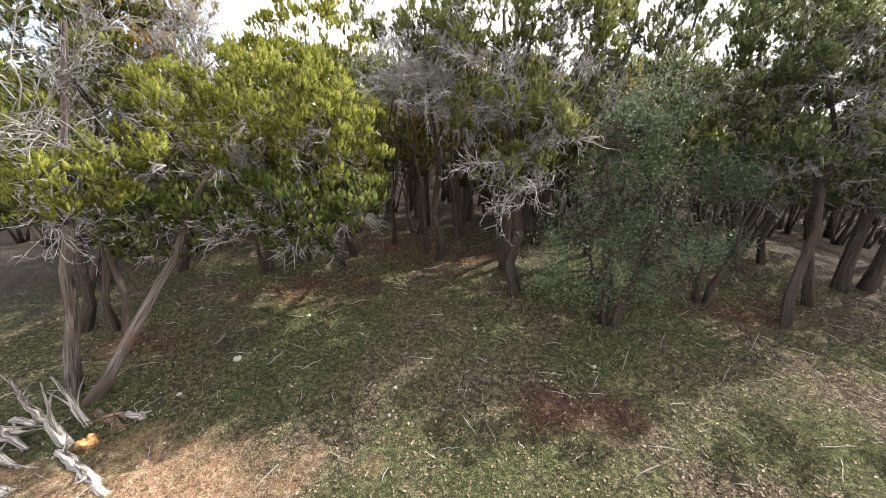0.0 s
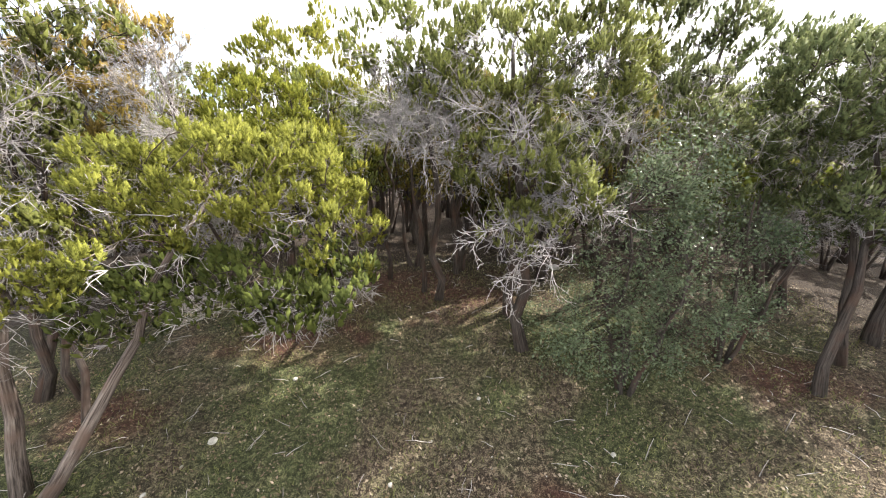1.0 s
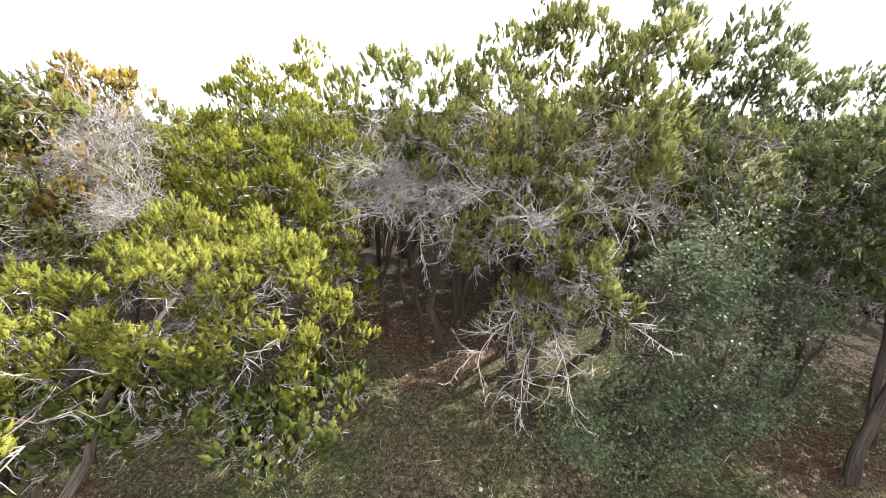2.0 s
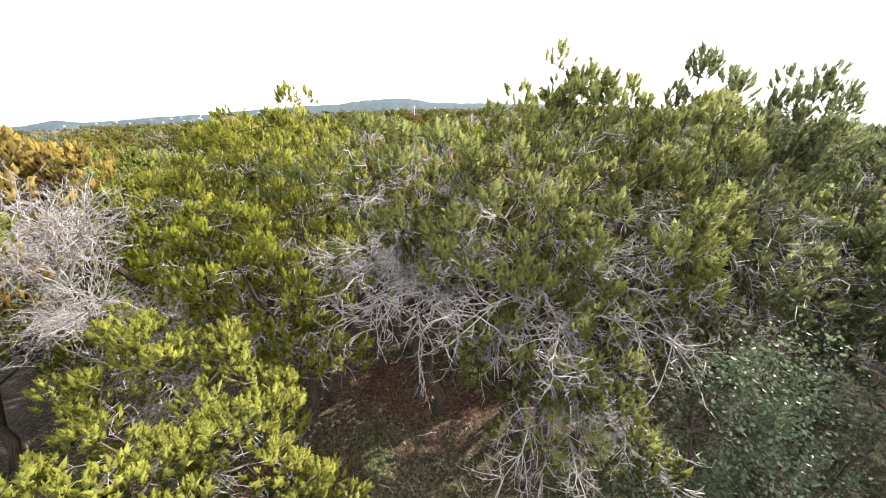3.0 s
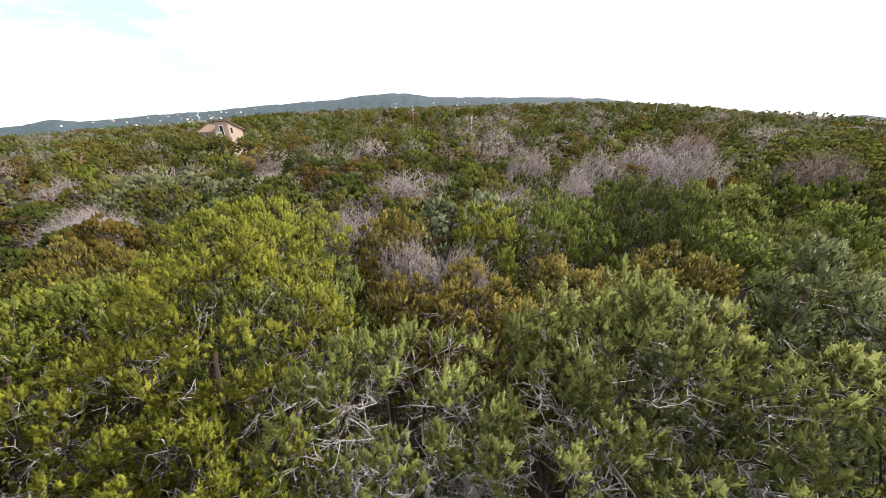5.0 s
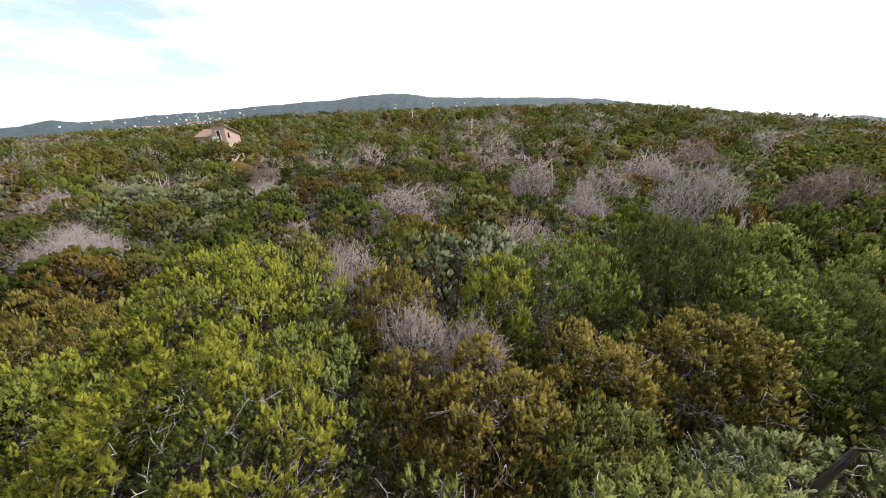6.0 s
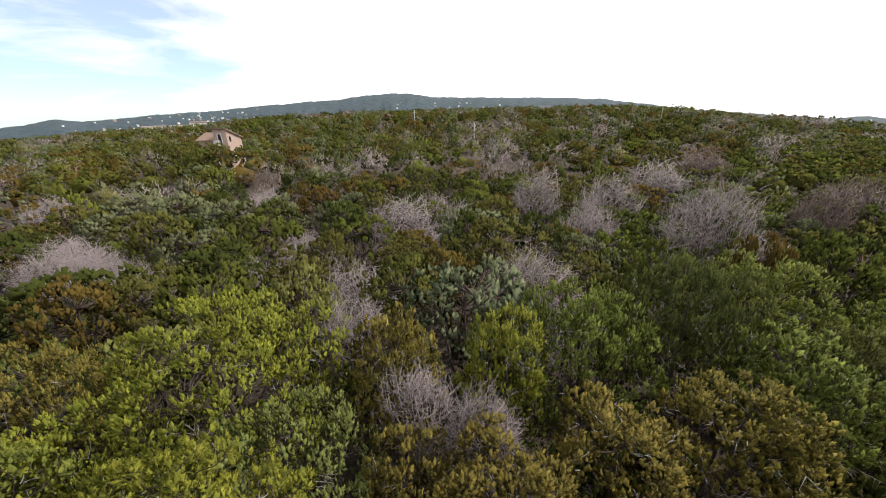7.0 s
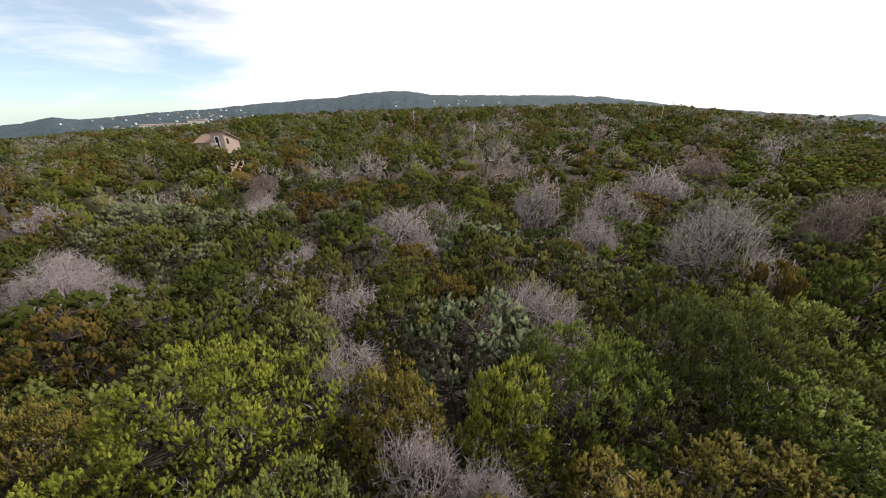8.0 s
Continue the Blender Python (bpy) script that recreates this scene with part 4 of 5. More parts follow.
def put_bare(i, x, y, scale, tall, turn, red=False):
    scale /= (0.97, 1.16, 0.9)[i % 3]
    e = place((BARE_KINDS if y < 23 and abs(x) < 20 and i < 20 else FAR_BARE_KINDS)[i % 3], x, y, scale, tall, turn, 1.3 * scale)
    if red:
        for c in e.children:
            c.material_slots[0].link = "OBJECT"
            c.material_slots[0].material = TWIG_RED
    tagged(e, "leafless tree with a reddish-brown dome of fine twigs" if red else "leafless tree with a grey-brown dome of fine twigs")


# x, y, top height, half width, turn, tint
GROVE = [
    (-3.6, 10.4, 6.0, 2.25, 0, "bright"), (-5.9, 8.9, 5.2, 1.25, 40, "bright"), (-6.9, 10.5, 5.3, 1.3, 80, "rust"), (-0.85, 10.7, 5.85, 0.95, 10, "rust"),
    (0.6, 10.4, 5.95, 0.85, 120, "bright"), (2.2, 11.1, 5.85, 1.5, 60, "green"), (4.7, 11.8, 6.1, 1.4, 20, "deep"), (5.1, 10.3, 5.7, 1.15, 150, "green"),
    (0.25, 8.55, 5.55, 1.1, 30, "rust"), (-0.75, 8.8, 5.25, 0.9, 200, "rust"), (2.1, 8.9, 5.3, 1.1, 200, "rust"), (3.7, 9.2, 5.5, 1.1, 240, "rust"), (6.7, 10.2, 5.4, 1.2, 300, "olive"),
    (1.5, 7.9, 5.5, 0.85, 70, "olive"), (-2.45, 8.9, 5.5, 1.5, 140, "dusty"), (8.6, 10.8, 5.5, 1.4, 110, "green"),
    (-6.7, 6.4, 5.3, 1.4, 20, "olive"), (-7.6, 4.6, 4.9, 1.3, 90, "olive"), (9.6, 7.4, 5.2, 1.5, 33, "olive"), (6.9, 12.2, 5.8, 1.5, 200, "green")]
GROVE_FAR = [
    (-6.3, 13.6, 4.9, 1.7, 45, "green"), (-3.9, 13.4, 4.9, 1.4, 0, "olive"), (-1.6, 14.4, 4.7, 1.5, 0, "olive"), (0.2, 15.6, 4.6, 1.3, 200, "rust"), (-8.0, 17.2, 4.1, 1.9, 20, "deep"),
    (5.6, 14.6, 5.2, 1.6, 10, "green"), (8.4, 14.3, 5.5, 0.95, 12, "rust"), (10.6, 14.0, 5.3, 1.7, 77, "green"), (12.8, 15.2, 5.0, 1.9, 200, "deep"), (-10.4, 13.8, 4.6, 1.6, 60, "rust"),
    (-4.6, 18.6, 4.0, 1.5, 30, "olive"), (-8.9, 21.5, 4.2, 1.9, 0, "green"), (-14.8, 23.4, 3.8, 1.9, 40, "olive"), (-6.0, 24.6, 3.9, 1.8, 130, "deep")]
SLOPE = [
    (-11.6, 26.5, 3.6, 2.3, 50, "deep"), (-17.9, 28.6, 3.4, 2.4, 0, "grey"), (-22.5, 30.5, 3.2, 2.5, 90, "grey"), (3.9, 19.4, 4.6, 1.7, 90, "deep"), (3.0, 24.5, 4.1, 2.0, 0, "olive"), (1.1, 20.6, 4.3, 1.6, 50, "deep"),
    (-34.6, 56.0, 3.3, 2.0, 0, "deep"), (-31.2, 56.4, 3.9, 1.9, 50, "olive"), (-28.6, 57.6, 3.8, 2.0, 90, "green"), (-32.6, 57.6, 4.3, 2.2, 140, "olive"), (-32.6, 59.4, 3.4, 1.7, 20, "deep"), (-37.6, 57.2, 3.8, 2.1, 20, "olive"), (-40.2, 59.0, 4.0, 2.1, 60, "green")]
BARES = [
    (-2.6, 25.6, 4.1, 2.7, 20), (0.9, 26.0, 3.6, 1.6, 40), (7.4, 22.6, 4.6, 1.7, 80),
    (2.2, 13.7, 5.6, 1.6, 10), (10.6, 18.8, 6.4, 2.3, 0), (17.3, 33.3, 4.9, 2.7, 30), (-15.6, 19.4, 3.3, 2.2, 0), (-13.0, 18.6, 3.1, 1.6, 50), (-18.4, 21.0, 3.2, 2.2, 90),
    (-31.0, 32.6, 2.7, 2.5, 0), (-5.2, 20.6, 2.7, 1.3, 0), (-8.6, 19.4, 2.8, 1.1, 70), (6.3, 28.6, 5.2, 2.2, 0), (10.9, 28.0, 4.8, 2.2, 20)]
DEAD_TOPS = [(-1.95, 11.4, 5.55, 0.75, 0), (-0.55, 9.75, 5.4, 0.7, 60), (0.3, 9.25, 5.45, 0.6, 130)]
RED_BARES = [(19.9, 23.0, 5.3, 1.7, 0), (24.5, 25.5, 5.0, 1.9, 90), (26.0, 40.0, 5.0, 2.6, 10)]

for i, (x, y, top, half, turn, hue) in enumerate(GROVE):
    put_cedar(i, 0, x, y, half / (1.05 if half < 1.2 else NEAR_RADII[i % 6] * 1.04), (top - ground_z(x, y)) / 4.5, turn, hue, half < 1.2)
for i, (x, y, top, half, turn, hue) in enumerate(GROVE_FAR + SLOPE):
    put_cedar(i, 1 if y < 20 else 2, x, y, half / 1.85, (top - ground_z(x, y)) / 4.4, turn, hue)
for i, (x, y, top, half, turn) in enumerate(BARES):
    put_bare(i, x, y, half / 1.4, (top - ground_z(x, y)) / 4.2, turn)
for i, (x, y, top, half, turn) in enumerate(RED_BARES):
    put_bare(i, x, y, half / 1.4, (top - ground_z(x, y)) / 4.2, turn, True)

for i, (x, y, top, half, turn) in enumerate(DEAD_TOPS):
    e = place(DEAD_KINDS[i % 2], x, y, half / 0.85, (top - ground_z(x, y)) / 4.5, turn, half)
    tagged(e, "dead tree with a tangled head of bleached pinkish-grey twigs")

HOUSE = (-34.4, 62.0)
rng = random.Random(77)

# young cedars under the taller ones
for i in range(48):
    x, y = rng.uniform(-14, 15), rng.uniform(9.0, 14.5)
    e = place(FAR_KINDS[i % 6], x, y, rng.uniform(0.45, 0.75), rng.uniform(0.45, 0.72), rng.uniform(0, 360), 0.3)
    tint(e, rng.choice((WOODS_DEEP, WOODS_OLIVE, WOODS_GREEN)))
    tagged(e, "young bushy cedar in the shade of taller trees", "tree", "young cedars")


def clear_of(x, y, r):
    if math.hypot(x - HOUSE[0], y - HOUSE[1]) < 3.2 + r:
        return False
    return all((x - a) ** 2 + (y - b) ** 2 > (0.68 * (r + c)) ** 2 for a, b, c in TAKEN)


HUES = ["green"] * 5 + ["olive"] * 7 + ["deep"] * 4 + ["rust"] * 4 + ["grey"] * 3 + ["bright"] * 1
count = 0
for step in range(9000):
    d = math.sqrt(rng.uniform(6.5 ** 2, 36 ** 2))
    a = radians(rng.uniform(-58, 58))
    x, y = d * math.sin(a), 3 + d * math.cos(a)
    s = rng.uniform(0.8, 1.4)
    if y < 7.6 and abs(x) < 9.0:
        continue
    if not clear_of(x, y, 1.45 * s):
        continue
    count += 1
    grade = 1 if d < 18 else 2
    if d > 14 and rng.random() < 0.15:
        put_bare(count, x, y, s * 1.2, (0.5 + 0.4 * s) * rng.uniform(0.8, 1.0), rng.uniform(0, 360))
    else:
        put_cedar(count, grade, x, y, s, (0.55 + 0.42 * s) * rng.uniform(0.9, 1.08), rng.uniform(0, 360), rng.choice(HUES))

# unseen woods added beside and behind the clearing to shade it
for i, (x, y, top, half) in enumerate(((7.9, 2.4, 5.0, 1.1), (9.6, 4.6, 5.2, 1.4))):
    put_cedar(i, 1, x, y, half / 1.75, (top - ground_z(x, y)) / 4.5, 77 * i, "olive")
for step in range(60):
    a = radians(rng.uniform(62, 298))
    d = math.sqrt(rng.uniform(36, 17 ** 2))
    x, y = d * math.sin(a), 3 + d * math.cos(a)
    if clear_of(x, y, 1.6) and not (abs(x) < 6.0 and y < 3):
        put_cedar(step, 2, x, y, rng.uniform(0.85, 1.1), rng.uniform(0.85, 1.1), rng.uniform(0, 360), rng.choice(HUES))


# ---- far woods up to the ridge ----
def far_woods():
    rs = np.random.RandomState(5)
    r2 = random.Random(6)
    kinds = []
    for k in range(20):
        near_by = k < 10
        m = 14 if near_by else 9
        d = rs.normal(size=(m, 3))
        d[:, 2] = np.abs(d[:, 2]) * 0.9 - 0.15
        d /= np.linalg.norm(d, axis=1, keepdims=True)
        cv, cf, cn = cores(rs, [(0, 0, -0.35)], [0.44], 1.0, 1)
        sv, sf, sn = plumes(rs, d * rs.uniform(0.5, 0.78, (m, 1)) * (1, 1, 0.85), rs.uniform(0.2, 0.36, m), 7 if near_by else 5, 0.12 if near_by else 0.2, 0, d, 0.42, 0.85, 0.3)
        kinds.append((np.concatenate((cv, sv)), np.concatenate((cf, sf + len(cv))), np.concatenate((cn, sn))))
    bare = []
    for k in range(4):
        w = Wood()
        for i in range(14):
            d = Vector((r2.gauss(0, 1), r2.gauss(0, 1), abs(r2.gauss(0.3, 0.9)))).normalized()
            w.spike(Vector((0, 0, -0.6)), d * r2.uniform(0.7, 0.95), 0.007)
        for i in range(190):
            d = Vector((r2.gauss(0, 1), r2.gauss(0, 1), abs(r2.gauss(0.1, 0.9)) - 0.1)).normalized()
            p = d * r2.uniform(0.55, 0.92)
            w.spike(p, p + (d * 0.7 + Vector((r2.gauss(0, 0.5), r2.gauss(0, 0.5), r2.gauss(0.3, 0.4)))) * 0.2, 0.0075)
        bare.append((np.array(w.v), np.array(w.f), np.array(w.v) / np.linalg.norm(w.v, axis=1, keepdims=True)))
    leafs = [WOODS_GREEN, WOODS_OLIVE, WOODS_DEEP, WOODS_RUST, WOODS_GREY, TWIG_BARE, TWIG_RED, WOODS_BRIGHT]
    grid = {}
    V, F, M, NR = [], [], [], []
    n = 0
    for step in range(34000):
        d = math.sqrt(r2.uniform(34 ** 2, 225 ** 2))
        a = radians(r2.uniform(-56, 56))
        x, y = d * math.sin(a), 3 + d * math.cos(a)
        r = (r2.uniform(1.9, 3.9) if step < 15000 else r2.uniform(1.2, 2.2)) * (1 + d / 500)
        key = (int(x // 7), int(y // 7))
        near = [q for i in (-1, 0, 1) for j in (-1, 0, 1) for q in grid.get((key[0] + i, key[1] + j), ())]
        if any((x - q[0]) ** 2 + (y - q[1]) ** 2 < (0.72 * (r + q[2])) ** 2 for q in near):
            continue
        if d < 39 and not clear_of(x, y, 1.1):
            continue
        if math.hypot(x - HOUSE[0], y - HOUSE[1]) < 3.0 + 0.6 * r:
            continue
        grid.setdefault(key, []).append((x, y, r))
        z = ground_z(x, y)
        clump = noise.noise((x * 0.05, y * 0.05, 4.4))
        if r2.random() < 0.10 + 0.16 * (clump > 0.05):
            v, f, nr = bare[r2.randrange(4)]
            m = 6 if r2.random() < 0.25 else 5
            s = (r * 1.1, r * 1.1, r2.uniform(1.7, 2.4))
        else:
            v, f, nr = kinds[r2.randrange(10) + (10 if d > 105 else 0)]
            m = r2.choice((0, 0, 1, 1, 2, 7, 3, 4) if clump < 0 else (0, 1, 7, 2, 3, 3, 4, 4))
            s = (r, r, r2.uniform(2.1, 3.4))
        t = r2.uniform(0, 6.28)
        c, sn = math.cos(t), math.sin(t)
        w = v * s
        w = np.stack((w[:, 0] * c - w[:, 1] * sn + x, w[:, 0] * sn + w[:, 1] * c + y, w[:, 2] + z + 2.3), axis=1)
        V.append(w)
        NR.append(np.stack((nr[:, 0] * c - nr[:, 1] * sn, nr[:, 0] * sn + nr[:, 1] * c, nr[:, 2]), axis=1))
        F.append(f + n)
        M.append(np.full(len(f), m))
        n += len(w)
    ob = link_mesh("far_woods", np.concatenate(V), np.concatenate(F), leafs, None, "", np.concatenate(M), normals=np.concatenate(NR))
    tagged(ob, "dense mixed cedar and oak woods rolling to the ridge", "woods", kind="stuff")


far_woods()


# ---- distant hills ----
def hill_line(name, dist, profile, depth, label, seed):
    """A range of wooded hills: azimuths in degrees and the crest's height in metres."""
    v, f = [], []
    az = np.arange(-66, 66.1, 0.4)
    rows = 12
    for i, a in enumerate(az):
        top = float(np.interp(a, [p[0] for p in profile], [p[1] for p in profile])) + noise.noise((a * 0.5, seed, 0)) * 2.2 + noise.noise((a * 2.7, seed, 5)) * 1.2 + noise.noise((a * 9.0, seed, 8)) * 0.9
        for k in range(rows):
            q = k / (rows - 1)
            d = dist - depth * (1 - q)
            z = -75 + (top + 75) * (1 - (1 - q) ** 1.7) + (noise.noise((a * 0.9, q * 4, seed)) * 6 + noise.noise((a * 3.1, q * 9, seed)) * 4) * (1 - q)
            v.append((d * math.sin(radians(a)), 3 + d * math.cos(radians(a)), z))
    for i in range(len(az) - 1):
        for k in range(rows - 1):
            a = i * rows + k
            f.append((a, a + rows, a + rows + 1, a + 1))
    ob = link_mesh(name, v, f, HILL_HAZED, smooth=True)
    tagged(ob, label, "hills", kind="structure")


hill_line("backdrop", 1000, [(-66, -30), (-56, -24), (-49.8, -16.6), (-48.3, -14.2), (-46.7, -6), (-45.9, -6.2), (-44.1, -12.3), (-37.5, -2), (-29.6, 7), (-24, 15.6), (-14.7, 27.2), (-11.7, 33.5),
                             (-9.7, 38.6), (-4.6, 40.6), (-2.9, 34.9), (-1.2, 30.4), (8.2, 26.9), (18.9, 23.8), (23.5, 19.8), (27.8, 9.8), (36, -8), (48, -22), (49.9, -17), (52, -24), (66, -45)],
          560, "wooded hills on the horizon with distance haze in their blue-green colour", 3.3)


# ---- houses ----
def box(bm, lo, hi):
    v = [bm.verts.new((x, y, z)) for z in (lo[2], hi[2]) for y in (lo[1], hi[1]) for x in (lo[0], hi[0])]
    for a in ((0, 2, 3, 1), (4, 5, 7, 6), (0, 1, 5, 4), (2, 6, 7, 3), (0, 4, 6, 2), (1, 3, 7, 5)):
        bm.faces.new([v[i] for i in a])
    return v


def part(name, shapes, material, parent, label=""):
    """One mesh from boxes (low corner, high corner) or tilted slabs (eight corners)."""
    bm = bmesh.new()
    for s in shapes:
        v = box(bm, *(s if len(s) == 2 else ((0, 0, 0), (1, 1, 1))))
        if len(s) == 8:
            for q, c in zip(v, s):
                q.co = c
    bmesh.ops.recalc_face_normals(bm, faces=bm.faces)
    me = bpy.data.meshes.new(name)
    bm.to_mesh(me)
    bm.free()
    me.materials.append(material)
    ob = new(name, me)
    ob.parent = parent
    if label:
        tagged(ob, label)
    return ob


def slab(corners, thick):
    """A tilted roof slab from its four upper corners."""
    a, b, c, d = (Vector(p) for p in corners)
    t = Vector((0, 0, -thick))
    return [a + t, b + t, d + t, c + t, a, b, d, c]


hz = ground_z(*HOUSE)
house = thing("house", "pinkish stucco house with brown sloping roofs and white balcony among trees", "house")
house.location = (-34.0, 61.15, hz)
h = lambda z: z - hz
wall = part("wall", [], STUCCO, house)
bm = bmesh.new()
pts = [(-0.75, 0), (1.25, 0), (1.25, 3.9), (-0.75, 3.9)]
low = [bm.verts.new((x, y, -0.4)) for x, y in pts]
top = [bm.verts.new((x, y, h(5.5 if y == 0 else 4.15))) for x, y in pts]
bm.faces.new(low[::-1])
bm.faces.new(top)
for i in range(4):
    bm.faces.new((low[i], low[(i + 1) % 4], top[(i + 1) % 4], top[i]))
bm.to_mesh(wall.data)
bm.free()
part("roof", [slab([(-0.95, -0.3, h(5.72)), (1.5, -0.3, h(5.72)), (1.5, 4.3, h(4.12)), (-0.95, 4.3, h(4.12))], 0.14)], ROOF, house)
wing = part("wing", [((-3.6, 0.7, -0.4), (-0.752, 3.9, h(4.0)))], STUCCO, house)
part("roof", [slab([(-3.95, 0.3, h(3.95)), (-0.755, 0.3, h(3.95)), (-0.755, 2.3, h(5.0)), (-3.3, 2.3, h(5.0))], 0.12),
              slab([(-3.3, 2.3, h(5.0)), (-0.755, 2.3, h(5.0)), (-0.755, 4.2, h(3.95)), (-3.95, 4.2, h(3.95))], 0.12)], ROOF, wing)
door = part("door", [((-0.08, -0.03, h(3.15)), (0.42, 0.05, h(4.85)))], DARK, house, "dark glazed balcony door")
part("door_frame", [((-0.15, -0.05, h(3.15)), (-0.082, 0.02, h(4.92))), ((0.422, -0.05, h(3.15)), (0.49, 0.02, h(4.92))), ((-0.08, -0.05, h(4.852)), (0.42, 0.02, h(4.92)))], WHITE, door)
part("window", [((1.252, 0.55, h(3.7)), (1.28, 1.0, h(4.5)))], DARK, house, "narrow dark window")
balcony = part("balcony", [((-0.42, -0.9, h(3.0)), (0.62, -0.002, h(3.12)))], WHITE, house, "white balcony deck")
part("railing", [((-0.42, -0.9, h(3.95)), (0.62, -0.85, h(4.02))), ((-0.42, -0.9, h(3.2)), (0.62, -0.85, h(3.26)))], WHITE, balcony)
for i in range(9):
    part("baluster", [((-0.41 + 0.125 * i, -0.89, h(3.26)), (-0.37 + 0.125 * i, -0.86, h(3.95)))], WHITE, balcony)
for x in (-0.38, 0.5):
    part("post", [((x, -0.86, -0.4), (x + 0.09, -0.77, h(3.0)))], WHITE, balcony)


def town_house(w, d, tall, wallmat, label):
    e = thing("distant_house", label, "house", "houses on the far hills")
    part("wall", [((-w / 2, -d / 2, -3), (w / 2, d / 2, tall))], wallmat, e)
    part("roof", [slab([(-w / 2 - 0.5, -d / 2 - 0.5, tall), (w / 2 + 0.5, -d / 2 - 0.5, tall), (w / 2 + 0.5, 0, tall + 2.4), (-w / 2 - 0.5, 0, tall + 2.4)], 0.3),
                  slab([(-w / 2 - 0.5, 0, tall + 2.4), (w / 2 + 0.5, 0, tall + 2.4), (w / 2 + 0.5, d / 2 + 0.5, tall), (-w / 2 - 0.5, d / 2 + 0.5, tall)], 0.3)], STONE, e)
    for i in range(3):
        part("window", [((-w / 2 + (i + 0.6) * w / 3.4, -d / 2 - 0.06, tall - 2.4), (-w / 2 + (i + 0.95) * w / 3.4, -d / 2 - 0.005, tall - 1.0))], DARK, e)
    return e


villas = [town_house(11, 9, 5, WHITE, "pale far-off house with a stone-grey roof on the wooded hills"),
          town_house(15, 10, 6, STUCCO, "pinkish far-off house with a stone-grey roof on the wooded hills")]
# azimuth, distance, height on the slope
TOWN = [(-45.6, 800, -13), (-44.8, 760, -19), (-43.0, 820, -10), (-42.4, 700, -18), (-41.3, 840, -9), (-40.1, 780, -10), (-39.3, 690, -13), (-38.0, 850, -6), (-36.9, 760, -9),
        (-36.0, 820, -4), (-35.0, 860, -2), (-34.1, 720, -7), (-32.8, 860, 0), (-31.6, 800, -3), (-30.2, 870, 2), (-27.9, 830, 1), (-26.0, 880, 5), (-47.6, 700, -30), (-46.4, 650, -29),
        (-9.4, 840, 22), (-8.0, 860, 22), (-6.6, 840, 23), (3.6, 880, 21), (6.4, 890, 20), (9.2, 890, 19), (47.6, 700, -20), (50.2, 860, -20)]
rng = random.Random(12)
for i in range(110):
    a = rng.uniform(-49, -26) if i < 92 else rng.uniform(-11, 10)
    q = rng.uniform(0.0, 1.0)
    TOWN.append((a, 880 - 220 * q, float(np.interp(a, (-49, -44, -37, -30, -24, -11, 10), (-25, -16, -6, 4, 9, 24, 20))) - 16 * q - 3))
used = set()
for i, (a, d, z) in enumerate(TOWN):
    s = villas[i % 3 == 1]
    m = pose(d * math.sin(radians(a)), 3 + d * math.cos(radians(a)), z, 0, 0, rng.uniform(-50, 50)) @ Matrix.Scale(rng.uniform(0.14, 0.32), 4)
    if s.name in used:
        copy_thing(s, m @ Matrix.Scale(1 / s.scale.x, 4))
    else:
        used.add(s.name)
        s.matrix_basis = m
# the long pale hall below the town
hall = thing("distant_hall", "long low white hall with a pinkish roof in the valley", "building")
hall.matrix_basis = pose(-283, 407, -11.5, 0, 0, 30)
part("wall", [((-34, -6, -8), (8, 6, 3.0)), ((8.02, -5, -8), (27, 6, 6.0)), ((27.02, -6, -8), (44, 5, 3.4))], WHITE, hall)
part("roof", [((-34.5, -6.5, 3.01), (8, 6.5, 3.8)), ((8.02, -5.5, 6.01), (27, 6.5, 7.0)), ((27.02, -6.5, 3.41), (44.5, 5.5, 4.2))], STUCCO, hall)
for i in range(14):
    part("window", [((-33 + 2.9 * i, -6.06, 0.2), (-31.2 + 2.9 * i, -6.005, 1.8))], DARK, hall)


def pole(x, y, tall):
    z = ground_z(x, y)
    e = thing("utility_pole", "pale utility pole standing out of the treetops", "pole", "utility poles")
    e.location = (x, y, z)
    w = Wood()
    w.tube([Vector((0, 0, -0.3)), Vector((0, 0, tall))], [0.09, 0.06], 8)
    w.done("shaft", METAL, e)
    part("crossarm", [((-0.35, -0.04, tall - 0.5), (0.35, 0.04, tall - 0.42))], METAL, e)


pole(-6.5, 102, 6.9)
pole(60, 104, 6.6)
pole(6.5, 74, 5.4)


